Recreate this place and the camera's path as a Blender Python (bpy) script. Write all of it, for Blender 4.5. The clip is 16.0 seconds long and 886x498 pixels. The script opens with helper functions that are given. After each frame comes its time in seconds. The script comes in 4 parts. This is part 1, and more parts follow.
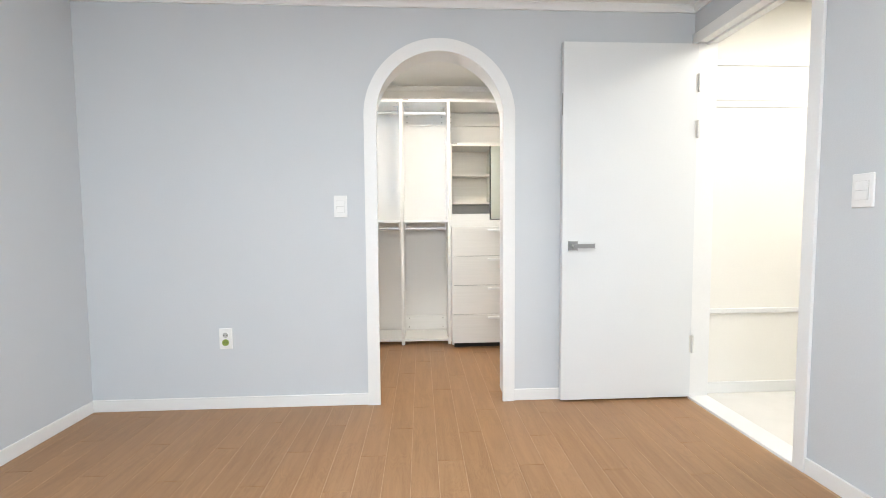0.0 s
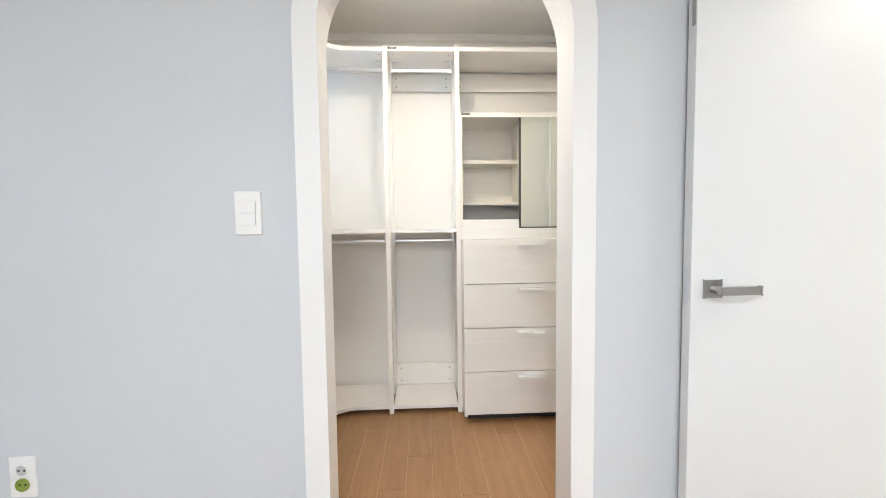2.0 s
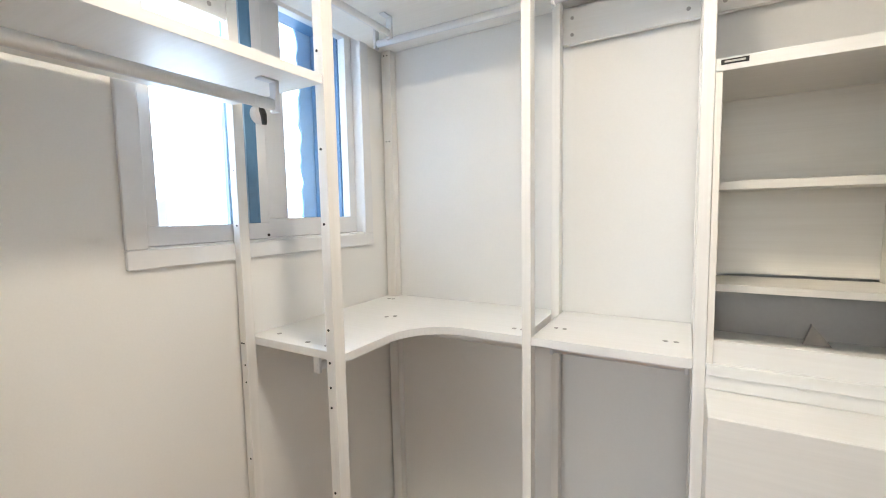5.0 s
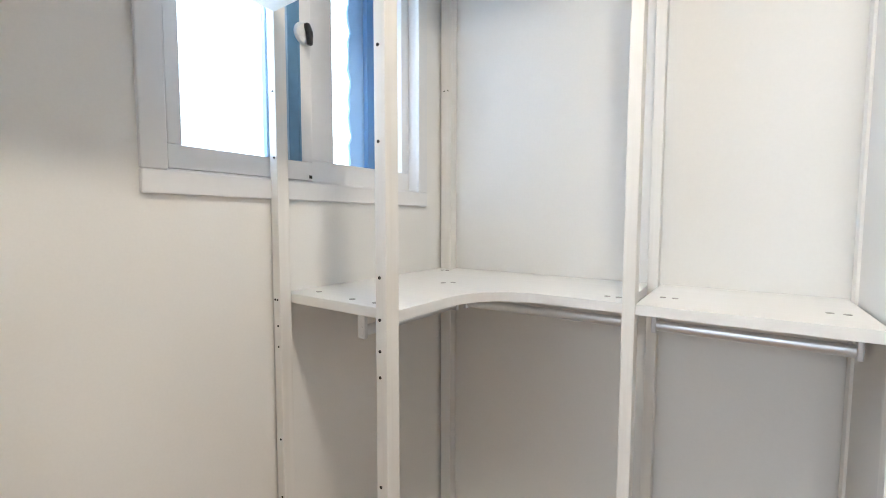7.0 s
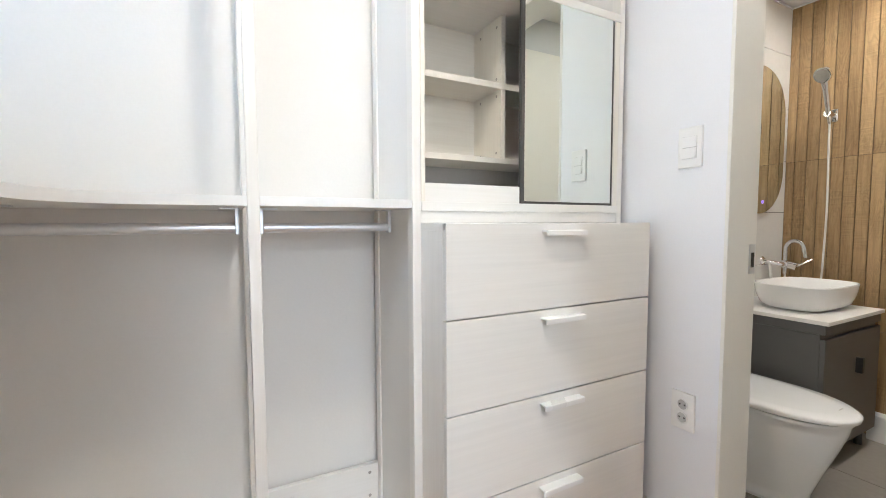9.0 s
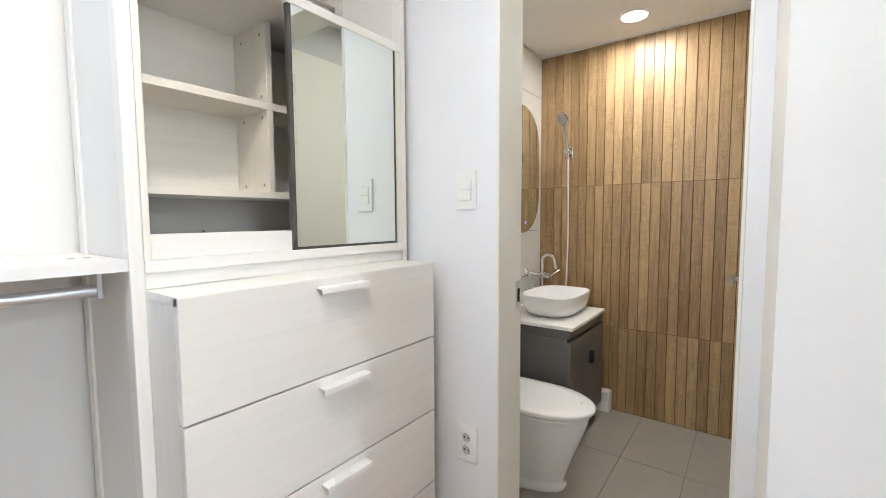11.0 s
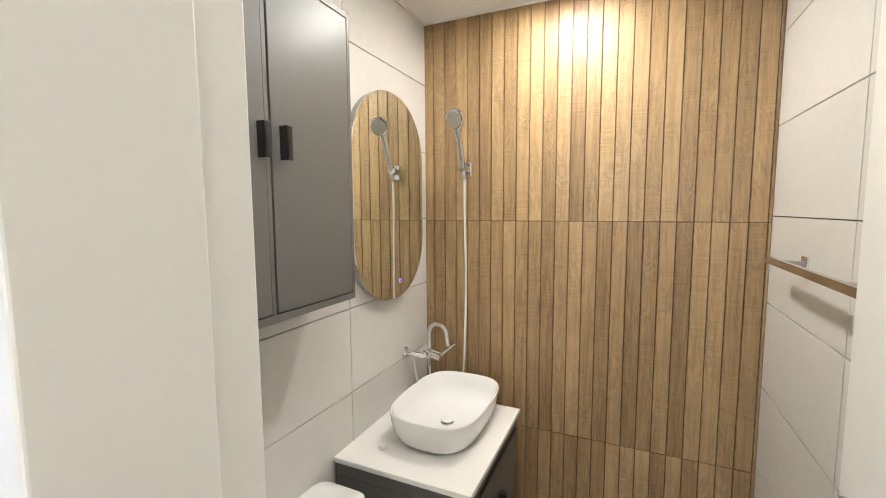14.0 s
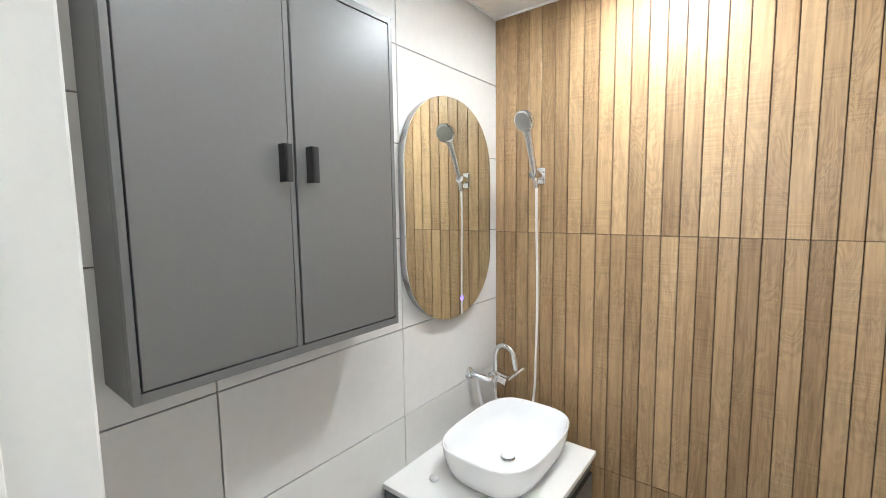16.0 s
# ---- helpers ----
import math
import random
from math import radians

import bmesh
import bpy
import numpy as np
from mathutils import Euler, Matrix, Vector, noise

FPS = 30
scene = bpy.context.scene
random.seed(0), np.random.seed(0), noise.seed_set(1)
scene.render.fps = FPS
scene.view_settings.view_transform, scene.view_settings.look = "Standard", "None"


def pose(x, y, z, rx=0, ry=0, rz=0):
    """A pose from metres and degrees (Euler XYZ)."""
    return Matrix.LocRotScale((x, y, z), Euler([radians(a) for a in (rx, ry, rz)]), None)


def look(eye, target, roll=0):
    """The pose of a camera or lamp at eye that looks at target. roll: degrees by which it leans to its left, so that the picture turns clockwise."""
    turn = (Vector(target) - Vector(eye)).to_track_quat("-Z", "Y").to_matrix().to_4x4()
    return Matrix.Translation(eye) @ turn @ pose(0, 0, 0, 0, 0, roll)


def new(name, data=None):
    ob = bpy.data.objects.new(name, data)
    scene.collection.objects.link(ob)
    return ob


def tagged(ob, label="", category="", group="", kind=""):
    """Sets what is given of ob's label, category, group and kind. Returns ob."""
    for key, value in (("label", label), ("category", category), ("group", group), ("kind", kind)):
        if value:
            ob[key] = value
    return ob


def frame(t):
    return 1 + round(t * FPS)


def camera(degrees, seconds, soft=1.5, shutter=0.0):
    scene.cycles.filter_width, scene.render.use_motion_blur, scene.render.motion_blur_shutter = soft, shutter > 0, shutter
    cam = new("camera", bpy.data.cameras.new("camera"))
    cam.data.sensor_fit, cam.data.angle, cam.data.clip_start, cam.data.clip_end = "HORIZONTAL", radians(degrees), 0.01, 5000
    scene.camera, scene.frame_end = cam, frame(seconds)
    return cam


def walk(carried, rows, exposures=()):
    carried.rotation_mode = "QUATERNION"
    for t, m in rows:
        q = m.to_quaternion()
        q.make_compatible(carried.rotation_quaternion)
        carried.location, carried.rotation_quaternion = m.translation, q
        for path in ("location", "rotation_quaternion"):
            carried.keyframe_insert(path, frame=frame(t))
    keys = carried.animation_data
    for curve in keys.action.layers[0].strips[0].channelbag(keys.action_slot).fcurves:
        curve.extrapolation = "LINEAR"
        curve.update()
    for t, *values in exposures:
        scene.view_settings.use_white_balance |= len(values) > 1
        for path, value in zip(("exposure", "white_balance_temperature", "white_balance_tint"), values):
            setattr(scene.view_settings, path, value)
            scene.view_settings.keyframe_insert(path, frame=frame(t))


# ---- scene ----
cam = camera(93.1, 16.0, soft=0.95)
PATH = [
    (0, (0.62, 0.628, 1.047), (0.724, 2.622, 0.929), -0.4),
    (0.5, (0.63, 0.891, 1.07), (0.742, 2.883, 0.935), -0.4),
    (1, (0.615, 1.192, 1.057), (0.724, 3.185, 0.93), -0.4),
    (1.5, (0.614, 1.512, 1.085), (0.715, 3.505, 0.957), -0.5),
    (2, (0.66, 1.826, 1.116), (0.752, 3.82, 0.993), -0.7),
    (2.5, (0.704, 2.11, 1.148), (0.777, 4.105, 1.021), -0.5),
    (3, (0.722, 2.388, 1.218), (0.714, 4.384, 1.095), -0.5),
    (3.5, (0.788, 2.624, 1.281), (0.527, 4.604, 1.172), -0.5),
    (4, (0.85, 2.807, 1.333), (0.231, 4.706, 1.221), -0.5),
    (4.5, (0.846, 3.011, 1.405), (0.014, 4.824, 1.261), -0.7),
    (4.7, (0.839, 3.079, 1.426), (-0.062, 4.858, 1.269), -0.9),
    (6.8, (0.687, 3.286, 1.303), (-0.649, 4.769, 1.172), -0.3),
    (7, (0.646, 3.295, 1.259), (-0.508, 4.923, 1.127), 0.1),
    (7.5, (0.581, 3.293, 1.155), (0.064, 5.221, 1.03), 0.3),
    (8, (0.535, 3.26, 1.071), (0.559, 5.257, 0.952), 0.3),
    (8.5, (0.467, 3.216, 1.02), (0.948, 5.154, 0.906), -0.1),
    (9, (0.398, 3.192, 1.022), (1.321, 4.962, 0.9), -0.2),
    (9.5, (0.37, 3.183, 1.075), (1.605, 4.75, 0.947), -0.3),
    (10, (0.379, 3.186, 1.147), (1.793, 4.594, 1.017), -0.3),
    (10.2, (0.391, 3.185, 1.164), (1.856, 4.54, 1.036), -0.4),
    (12.3, (1.006, 3.473, 1.156), (2.702, 4.522, 1.001), 0.1),
    (12.5, (1.069, 3.49, 1.167), (2.776, 4.522, 1.022), -0.0),
    (13, (1.293, 3.583, 1.204), (3.083, 4.465, 1.058), 0.2),
    (13.5, (1.476, 3.61, 1.28), (3.298, 4.422, 1.134), 0.2),
    (14, (1.585, 3.595, 1.424), (3.402, 4.41, 1.236), -0.3),
    (14.5, (1.631, 3.581, 1.487), (3.455, 4.377, 1.29), -0.3),
    (15, (1.66, 3.545, 1.531), (3.393, 4.524, 1.33), -0.6),
    (15.5, (1.714, 3.531, 1.525), (3.302, 4.731, 1.328), -0.9),
    (16, (1.776, 3.535, 1.481), (3.345, 4.759, 1.284), -0.8),
]
EXPOSURES = [
    (0.0, -0.16, 6450, 9), (1.0, -0.23, 6450, 10), (2.0, -0.2, 6500, 10), (2.5, -0.26, 6700, 10), (3.0, -0.32, 6800, 10), (3.5, -0.34, 6750, 11), (4.5, -0.5, 6550, 10), (7.0, -0.54, 6200, 10), (7.5, -0.56, 6200, 10), (8.0, -0.4, 6200, 10),
    (9.0, -0.18, 6050, 10), (10.0, -0.19, 6000, 10), (12.5, -0.1, 6100, 9), (13.0, -0.12, 6050, 9), (13.5, -0.08, 6050, 9), (14.0, 0.02, 6150, 9), (14.5, 0.16, 5900, 9), (15.0, 0.16, 5600, 9), (15.5, 0.16, 5450, 9), (16.0, 0.3, 5400, 8),
]
walk(cam, [(t, look(eye, target, roll)) for t, eye, target, roll in PATH], EXPOSURES)

# ---------------------------------------------------------------- world and light
world = bpy.data.worlds.new("sky")
scene.world = world
world.use_nodes = True
wn = world.node_tree
sky = wn.nodes.new("ShaderNodeTexSky")
sky.sky_type, sky.sun_disc = "NISHITA", False
sky.sun_elevation, sky.sun_rotation = radians(48), radians(42)
wn.links.new(sky.outputs[0], wn.nodes["Background"].inputs[0])
wn.nodes["Background"].inputs[1].default_value = 0.12

sun = new("sun", bpy.data.lights.new("sun", "SUN"))
sun.data.energy, sun.data.angle, sun.data.color = 1.2, radians(12), (1, 0.95, 0.88)
sun.matrix_world = look((0, 0, 0), (-0.45, -0.50, -0.74))


def lamp(name, kind, at, target, energy, color, size, size_y=0.0):
    data = bpy.data.lights.new(name, kind)
    data.energy, data.color = energy, color
    if kind == "AREA":
        data.shape = "RECTANGLE" if size_y else "DISK"
        data.size = size
        if size_y:
            data.size_y = size_y
    else:
        data.shadow_soft_size = size
    ob = new(name, data)
    ob.matrix_world = look(at, target)
    return ob


ROOM_H, CLOSET_H, BATH_H, BATH_FLOOR = 2.285, 2.31, 2.262, -0.095
SOUTH = -1.3

lamp("bedroom_window_daylight", "AREA", (0.5, SOUTH + 0.06, 1.35), (0.5, 4, 1.2), 57, (0.83, 0.915, 1.0), 2.4, 1.6)
# unseen lamp, added as a source for the bedroom's cool light
lamp("bedroom_ceiling_lamp", "AREA", (0.5, 0.7, ROOM_H - 0.085), (0.5, 0.7, 0), 57, (0.88, 0.94, 1.0), 0.5)
lamp("closet_ceiling_lamp", "POINT", (0.66, 3.60, CLOSET_H - 0.085), (0.66, 3.60, 0), 2.8, (1.0, 0.885, 0.735), 0.055)
lamp("closet_ceiling_lamp", "AREA", (0.66, 3.60, CLOSET_H - 0.015), (0.66, 3.60, 0), 15.0, (1.0, 0.885, 0.735), 0.14)
lamp("closet_window_daylight", "AREA", (-0.44, 3.82, 1.80), (1.0, 3.78, 1.40), 11, (0.66, 0.81, 1.0), 0.30, 0.66)
for bx, watts in ((3.09, 11.8), (2.22, 6.8)):
    lamp("bathroom_downlight_lamp", "AREA", (bx, 3.83, BATH_H - 0.02), (bx, 3.83, 0), watts, (1.0, 0.935, 0.83), 0.13)
lamp("hall_ceiling_lamp", "AREA", (3.0, 2.2, 2.30), (3.0, 2.2, 0), 24, (1.0, 0.97, 0.92), 0.5)


# ---------------------------------------------------------------- materials
def material(name):
    m = bpy.data.materials.new(name)
    m.use_nodes = True
    return m, m.node_tree, m.node_tree.nodes["Principled BSDF"]


def node(nt, kind, **values):
    n = nt.nodes.new(kind)
    for key, value in values.items():
        n.inputs[key.replace("_", " ")].default_value = value
    return n


def paint(name, color, rough=0.5, var=0.05, scale=3.0, grain=60.0, bump=0.03, metal=0.0, coat=0.0):
    """A surface with broad stains, fine grain and a slight relief."""
    m, nt, p = material(name)
    co = nt.nodes.new("ShaderNodeTexCoord")
    big = node(nt, "ShaderNodeTexNoise", Scale=scale, Detail=4.0)
    fine = node(nt, "ShaderNodeTexNoise", Scale=grain, Detail=5.0)
    for n in (big, fine):
        nt.links.new(co.outputs["Object"], n.inputs["Vector"])
    mix = nt.nodes.new("ShaderNodeMix")
    mix.data_type = "FLOAT"
    mix.inputs[0].default_value = 0.4
    nt.links.new(big.outputs["Fac"], mix.inputs[2])
    nt.links.new(fine.outputs["Fac"], mix.inputs[3])
    ramp = nt.nodes.new("ShaderNodeValToRGB")
    ramp.color_ramp.elements[0].position, ramp.color_ramp.elements[1].position = 0.3, 0.7
    ramp.color_ramp.elements[0].color = (*[max(0, c * (1 - var)) for c in color], 1)
    ramp.color_ramp.elements[1].color = (*[min(1, c * (1 + var)) for c in color], 1)
    nt.links.new(mix.outputs[0], ramp.inputs[0])
    nt.links.new(ramp.outputs[0], p.inputs["Base Color"])
    rr = node(nt, "ShaderNodeMapRange", To_Min=max(0.02, rough - 0.08), To_Max=min(1, rough + 0.08))
    nt.links.new(big.outputs["Fac"], rr.inputs[0])
    nt.links.new(rr.outputs[0], p.inputs["Roughness"])
    b = node(nt, "ShaderNodeBump", Strength=bump, Distance=0.01)
    nt.links.new(fine.outputs["Fac"], b.inputs["Height"])
    nt.links.new(b.outputs[0], p.inputs["Normal"])
    p.inputs["Metallic"].default_value = metal
    p.inputs["Coat Weight"].default_value = coat
    return m


def wood(name, dark, light, along="Y", rough=0.4, stretch=18.0, tone=0.25, bump=0.06, per_piece=True, fine=7.0, grey=None, saw=0.0, figure=0.0):
    """Timber or wood print: long streaks, rings and pores; each piece takes its own tone and cut."""
    m, nt, p = material(name)
    co = nt.nodes.new("ShaderNodeTexCoord")
    info = nt.nodes.new("ShaderNodeObjectInfo")
    shift = nt.nodes.new("ShaderNodeVectorMath")
    shift.operation = "MULTIPLY_ADD"
    shift.inputs[1].default_value = (37.0, 53.0, 29.0)
    if per_piece:
        nt.links.new(info.outputs["Random"], shift.inputs[0])
    nt.links.new(co.outputs["Object"], shift.inputs[2])
    mapping = nt.nodes.new("ShaderNodeMapping")
    mapping.inputs["Scale"].default_value = [fine if a == along else fine * stretch / 2 for a in "XYZ"]
    nt.links.new(shift.outputs[0], mapping.inputs["Vector"])
    streak = node(nt, "ShaderNodeTexNoise", Scale=0.55, Detail=8.0, Roughness=0.62, Distortion=0.25)
    nt.links.new(mapping.outputs[0], streak.inputs["Vector"])
    ring = node(nt, "ShaderNodeTexNoise", Scale=0.16, Detail=2.0, Distortion=1.4)
    nt.links.new(mapping.outputs[0], ring.inputs["Vector"])
    wave = nt.nodes.new("ShaderNodeMath")
    wave.operation = "SINE"
    mul = nt.nodes.new("ShaderNodeMath")
    mul.operation = "MULTIPLY"
    mul.inputs[1].default_value = 42.0
    nt.links.new(ring.outputs["Fac"], mul.inputs[0])
    nt.links.new(mul.outputs[0], wave.inputs[0])
    grain = nt.nodes.new("ShaderNodeMath")
    grain.operation = "MULTIPLY_ADD"
    grain.inputs[1].default_value = 0.06
    nt.links.new(wave.outputs[0], grain.inputs[0])
    nt.links.new(streak.outputs["Fac"], grain.inputs[2])
    fac = nt.nodes.new("ShaderNodeMath")
    fac.operation = "MULTIPLY_ADD"
    fac.inputs[1].default_value = tone if per_piece else 0.0
    nt.links.new(info.outputs["Random"], fac.inputs[0])
    nt.links.new(grain.outputs[0], fac.inputs[2])
    ramp = nt.nodes.new("ShaderNodeValToRGB")
    ramp.color_ramp.elements[0].position = 0.28
    ramp.color_ramp.elements[1].position = 0.74 + (0.85 * tone if per_piece else 0.0)
    ramp.color_ramp.elements[0].color, ramp.color_ramp.elements[1].color = (*dark, 1), (*light, 1)
    nt.links.new(fac.outputs[0], ramp.inputs[0])
    out = ramp.outputs[0]
    if grey:
        # some boards are weathered to a greyer tone
        k = nt.nodes.new("ShaderNodeMath")
        k.operation = "MULTIPLY"
        k.inputs[1].default_value = 7.31
        nt.links.new(info.outputs["Random"], k.inputs[0])
        f = nt.nodes.new("ShaderNodeMath")
        f.operation = "FRACT"
        nt.links.new(k.outputs[0], f.inputs[0])
        w = node(nt, "ShaderNodeMapRange", From_Min=0.35, From_Max=1.0, To_Min=0.0, To_Max=0.55)
        nt.links.new(f.outputs[0], w.inputs[0])
        mix = nt.nodes.new("ShaderNodeMix")
        mix.data_type, mix.blend_type = "RGBA", "MULTIPLY"
        nt.links.new(w.outputs[0], mix.inputs[0])
        nt.links.new(out, mix.inputs[6])
        mix.inputs[7].default_value = (*grey, 1)
        out = mix.outputs[2]
    if saw:
        # faint saw marks across the grain, in patches
        across = nt.nodes.new("ShaderNodeMapping")
        across.inputs["Scale"].default_value = [260.0 if a == along else 9.0 for a in "XYZ"]
        nt.links.new(shift.outputs[0], across.inputs["Vector"])
        marks = node(nt, "ShaderNodeTexNoise", Scale=1.0, Detail=3.0)
        nt.links.new(across.outputs[0], marks.inputs["Vector"])
        patch = node(nt, "ShaderNodeTexNoise", Scale=9.0, Detail=2.0)
        nt.links.new(shift.outputs[0], patch.inputs["Vector"])
        mr = node(nt, "ShaderNodeMapRange", From_Min=0.35, From_Max=0.7, To_Min=1.0 - saw, To_Max=1.0 + saw * 0.5)
        nt.links.new(marks.outputs["Fac"], mr.inputs[0])
        pr = node(nt, "ShaderNodeMapRange", From_Min=0.42, From_Max=0.62)
        nt.links.new(patch.outputs["Fac"], pr.inputs[0])
        mix = nt.nodes.new("ShaderNodeMix")
        mix.data_type, mix.blend_type = "RGBA", "MULTIPLY"
        nt.links.new(pr.outputs[0], mix.inputs[0])
        nt.links.new(out, mix.inputs[6])
        nt.links.new(mr.outputs[0], mix.inputs[7])
        out = mix.outputs[2]
    relief = grain.outputs[0]
    if figure:
        # flame and curl: contour lines of a slow noise, strong in patches
        curl = nt.nodes.new("ShaderNodeMapping")
        curl.inputs["Scale"].default_value = [3.2 if a == along else 15.0 for a in "XYZ"]
        nt.links.new(shift.outputs[0], curl.inputs["Vector"])
        field = node(nt, "ShaderNodeTexNoise", Scale=1.0, Detail=3.0, Roughness=0.45, Distortion=0.9)
        nt.links.new(curl.outputs[0], field.inputs["Vector"])
        turns = nt.nodes.new("ShaderNodeMath")
        turns.operation = "MULTIPLY"
        turns.inputs[1].default_value = 95.0
        nt.links.new(field.outputs["Fac"], turns.inputs[0])
        lines = nt.nodes.new("ShaderNodeMath")
        lines.operation = "SINE"
        nt.links.new(turns.outputs[0], lines.inputs[0])
        lr = node(nt, "ShaderNodeMapRange", From_Min=-1.0, From_Max=0.6, To_Min=1.0 - figure, To_Max=1.0 + figure * 0.25)
        nt.links.new(lines.outputs[0], lr.inputs[0])
        where = node(nt, "ShaderNodeTexNoise", Scale=6.0, Detail=2.0)
        nt.links.new(shift.outputs[0], where.inputs["Vector"])
        wr = node(nt, "ShaderNodeMapRange", From_Min=0.36, From_Max=0.62, To_Min=0.15, To_Max=1.0)
        nt.links.new(where.outputs["Fac"], wr.inputs[0])
        mix = nt.nodes.new("ShaderNodeMix")
        mix.data_type, mix.blend_type = "RGBA", "MULTIPLY"
        nt.links.new(wr.outputs[0], mix.inputs[0])
        nt.links.new(out, mix.inputs[6])
        nt.links.new(lr.outputs[0], mix.inputs[7])
        out = mix.outputs[2]
        both = nt.nodes.new("ShaderNodeMath")
        both.operation = "MULTIPLY_ADD"
        both.inputs[1].default_value = 0.25
        nt.links.new(lines.outputs[0], both.inputs[0])
        nt.links.new(grain.outputs[0], both.inputs[2])
        relief = both.outputs[0]
    nt.links.new(out, p.inputs["Base Color"])
    rr = node(nt, "ShaderNodeMapRange", To_Min=rough - 0.06, To_Max=rough + 0.1)
    nt.links.new(streak.outputs["Fac"], rr.inputs[0])
    nt.links.new(rr.outputs[0], p.inputs["Roughness"])
    b = node(nt, "ShaderNodeBump", Strength=bump, Distance=0.004)
    nt.links.new(relief, b.inputs["Height"])
    nt.links.new(b.outputs[0], p.inputs["Normal"])
    return m


def glow(name, color, strength):
    m, nt, p = material(name)
    p.inputs["Base Color"].default_value = (*color, 1)
    p.inputs["Emission Color"].default_value = (*color, 1)
    p.inputs["Emission Strength"].default_value = strength
    return m


M_BLUE = paint("blue_grey_wallpaper", (0.605, 0.629, 0.653), 0.75, 0.025, 2.0, 220.0, 0.08)
M_WHITE_WALL = paint("white_wallpaper", (0.84, 0.83, 0.80), 0.75, 0.025, 2.0, 200.0, 0.03)
M_CEIL = paint("ceiling_paper", (0.84, 0.83, 0.80), 0.8, 0.03, 2.5, 160.0, 0.08)
M_TRIM = paint("white_gloss_trim", (0.82, 0.82, 0.81), 0.35, 0.02, 4.0, 90.0, 0.02)
M_DOOR = paint("white_door_film", (0.745, 0.76, 0.765), 0.38, 0.02, 2.0, 120.0, 0.02)
M_BATH_DOOR = paint("white_door_film_satin", (0.80, 0.79, 0.75), 0.4, 0.02, 2.0, 120.0, 0.02)
M_FLOOR = wood("oak_laminate", (0.285, 0.150, 0.066), (0.385, 0.218, 0.105), "Y", 0.36, 26.0, 0.14, 0.02, True, 4.0, None, 0.0, 0.10)
M_FLOOR_GAP = paint("laminate_joint", (0.50, 0.335, 0.205), 0.6, 0.1, 8.0, 80.0)
M_FURN = wood("white_ash_melamine", (0.80, 0.78, 0.74), (0.85, 0.835, 0.80), "Z", 0.42, 60.0, 0.0, 0.006, False, 4.0)
M_FURN_X = wood("white_ash_melamine_level", (0.805, 0.79, 0.75), (0.845, 0.83, 0.80), "X", 0.42, 60.0, 0.0, 0.006, False, 4.0)
M_CREAM = wood("cream_ash_melamine", (0.79, 0.755, 0.68), (0.84, 0.81, 0.74), "Z", 0.42, 60.0, 0.0, 0.006, False, 4.0)
M_CREAM_X = wood("cream_ash_melamine_level", (0.79, 0.755, 0.68), (0.84, 0.81, 0.74), "X", 0.42, 60.0, 0.0, 0.006, False, 4.0)
M_DRAWER = wood("white_ash_drawer_front", (0.77, 0.755, 0.72), (0.815, 0.80, 0.765), "X", 0.42, 60.0, 0.0, 0.006, False, 4.0)
M_PARTITION = paint("pale_blue_white_wallpaper", (0.81, 0.82, 0.848), 0.75, 0.025, 2.0, 200.0, 0.03)
M_BACK = paint("white_back_board", (0.785, 0.772, 0.745), 0.6, 0.02, 2.0, 120.0, 0.03)
M_ALU = paint("satin_aluminium", (0.72, 0.73, 0.75), 0.32, 0.04, 10.0, 200.0, 0.02, 0.85)
M_CHROME = paint("chrome", (0.82, 0.82, 0.83), 0.1, 0.02, 8.0, 60.0, 0.0, 1.0)
M_NICKEL = paint("brushed_nickel", (0.42, 0.41, 0.40), 0.3, 0.05, 10.0, 150.0, 0.02, 1.0)
M_POLISHED = paint("polished_steel", (0.58, 0.55, 0.51), 0.14, 0.04, 8.0, 80.0, 0.0, 1.0)
M_HINGE = paint("pale_steel_hinge", (0.74, 0.73, 0.69), 0.4, 0.06, 10.0, 120.0, 0.01, 0.35)
# near-black for holes, for shade in the chest's gaps, and for label strips
M_HOLE = paint("hole_shade_black", (0.03, 0.028, 0.025), 0.8, 0.1)
M_SCREW = paint("grey_screw_cap", (0.42, 0.40, 0.37), 0.4, 0.1, 20.0, 80.0, 0.02, 0.4)
# grey that holds the shade of the cabinet's low recess
M_RECESS = paint("recess_shade_grey", (0.50, 0.49, 0.475), 0.6, 0.06, 5.0, 90.0, 0.03)
M_PLASTIC = paint("white_plastic", (0.83, 0.83, 0.82), 0.3, 0.015, 6.0, 60.0, 0.0)
M_WELL = paint("shaded_socket_well", (0.50, 0.50, 0.49), 0.4, 0.03)
M_GREEN = paint("green_plastic", (0.25, 0.32, 0.06), 0.4, 0.05)
M_UPVC = paint("white_window_pvc", (0.80, 0.80, 0.80), 0.32, 0.02, 5.0, 80.0, 0.01)
# blue of the film strips; on the outer frame it stands for bluish shade
M_BLUEFRAME = paint("blue_film_and_shaded_frame", (0.11, 0.25, 0.42), 0.45, 0.12, 6.0, 50.0, 0.03)
M_PALEBLUE = paint("pale_blue_sheet", (0.36, 0.53, 0.70), 0.55, 0.1, 6.0, 50.0, 0.05)
M_DARK = paint("charcoal_cabinet_lacquer", (0.105, 0.103, 0.10), 0.33, 0.05, 3.0, 120.0, 0.015)
M_DARK_WALL = paint("grey_cabinet_lacquer", (0.135, 0.133, 0.126), 0.38, 0.05, 3.0, 120.0, 0.015)
M_BLACK = paint("black_anodised", (0.02, 0.02, 0.02), 0.35, 0.1)
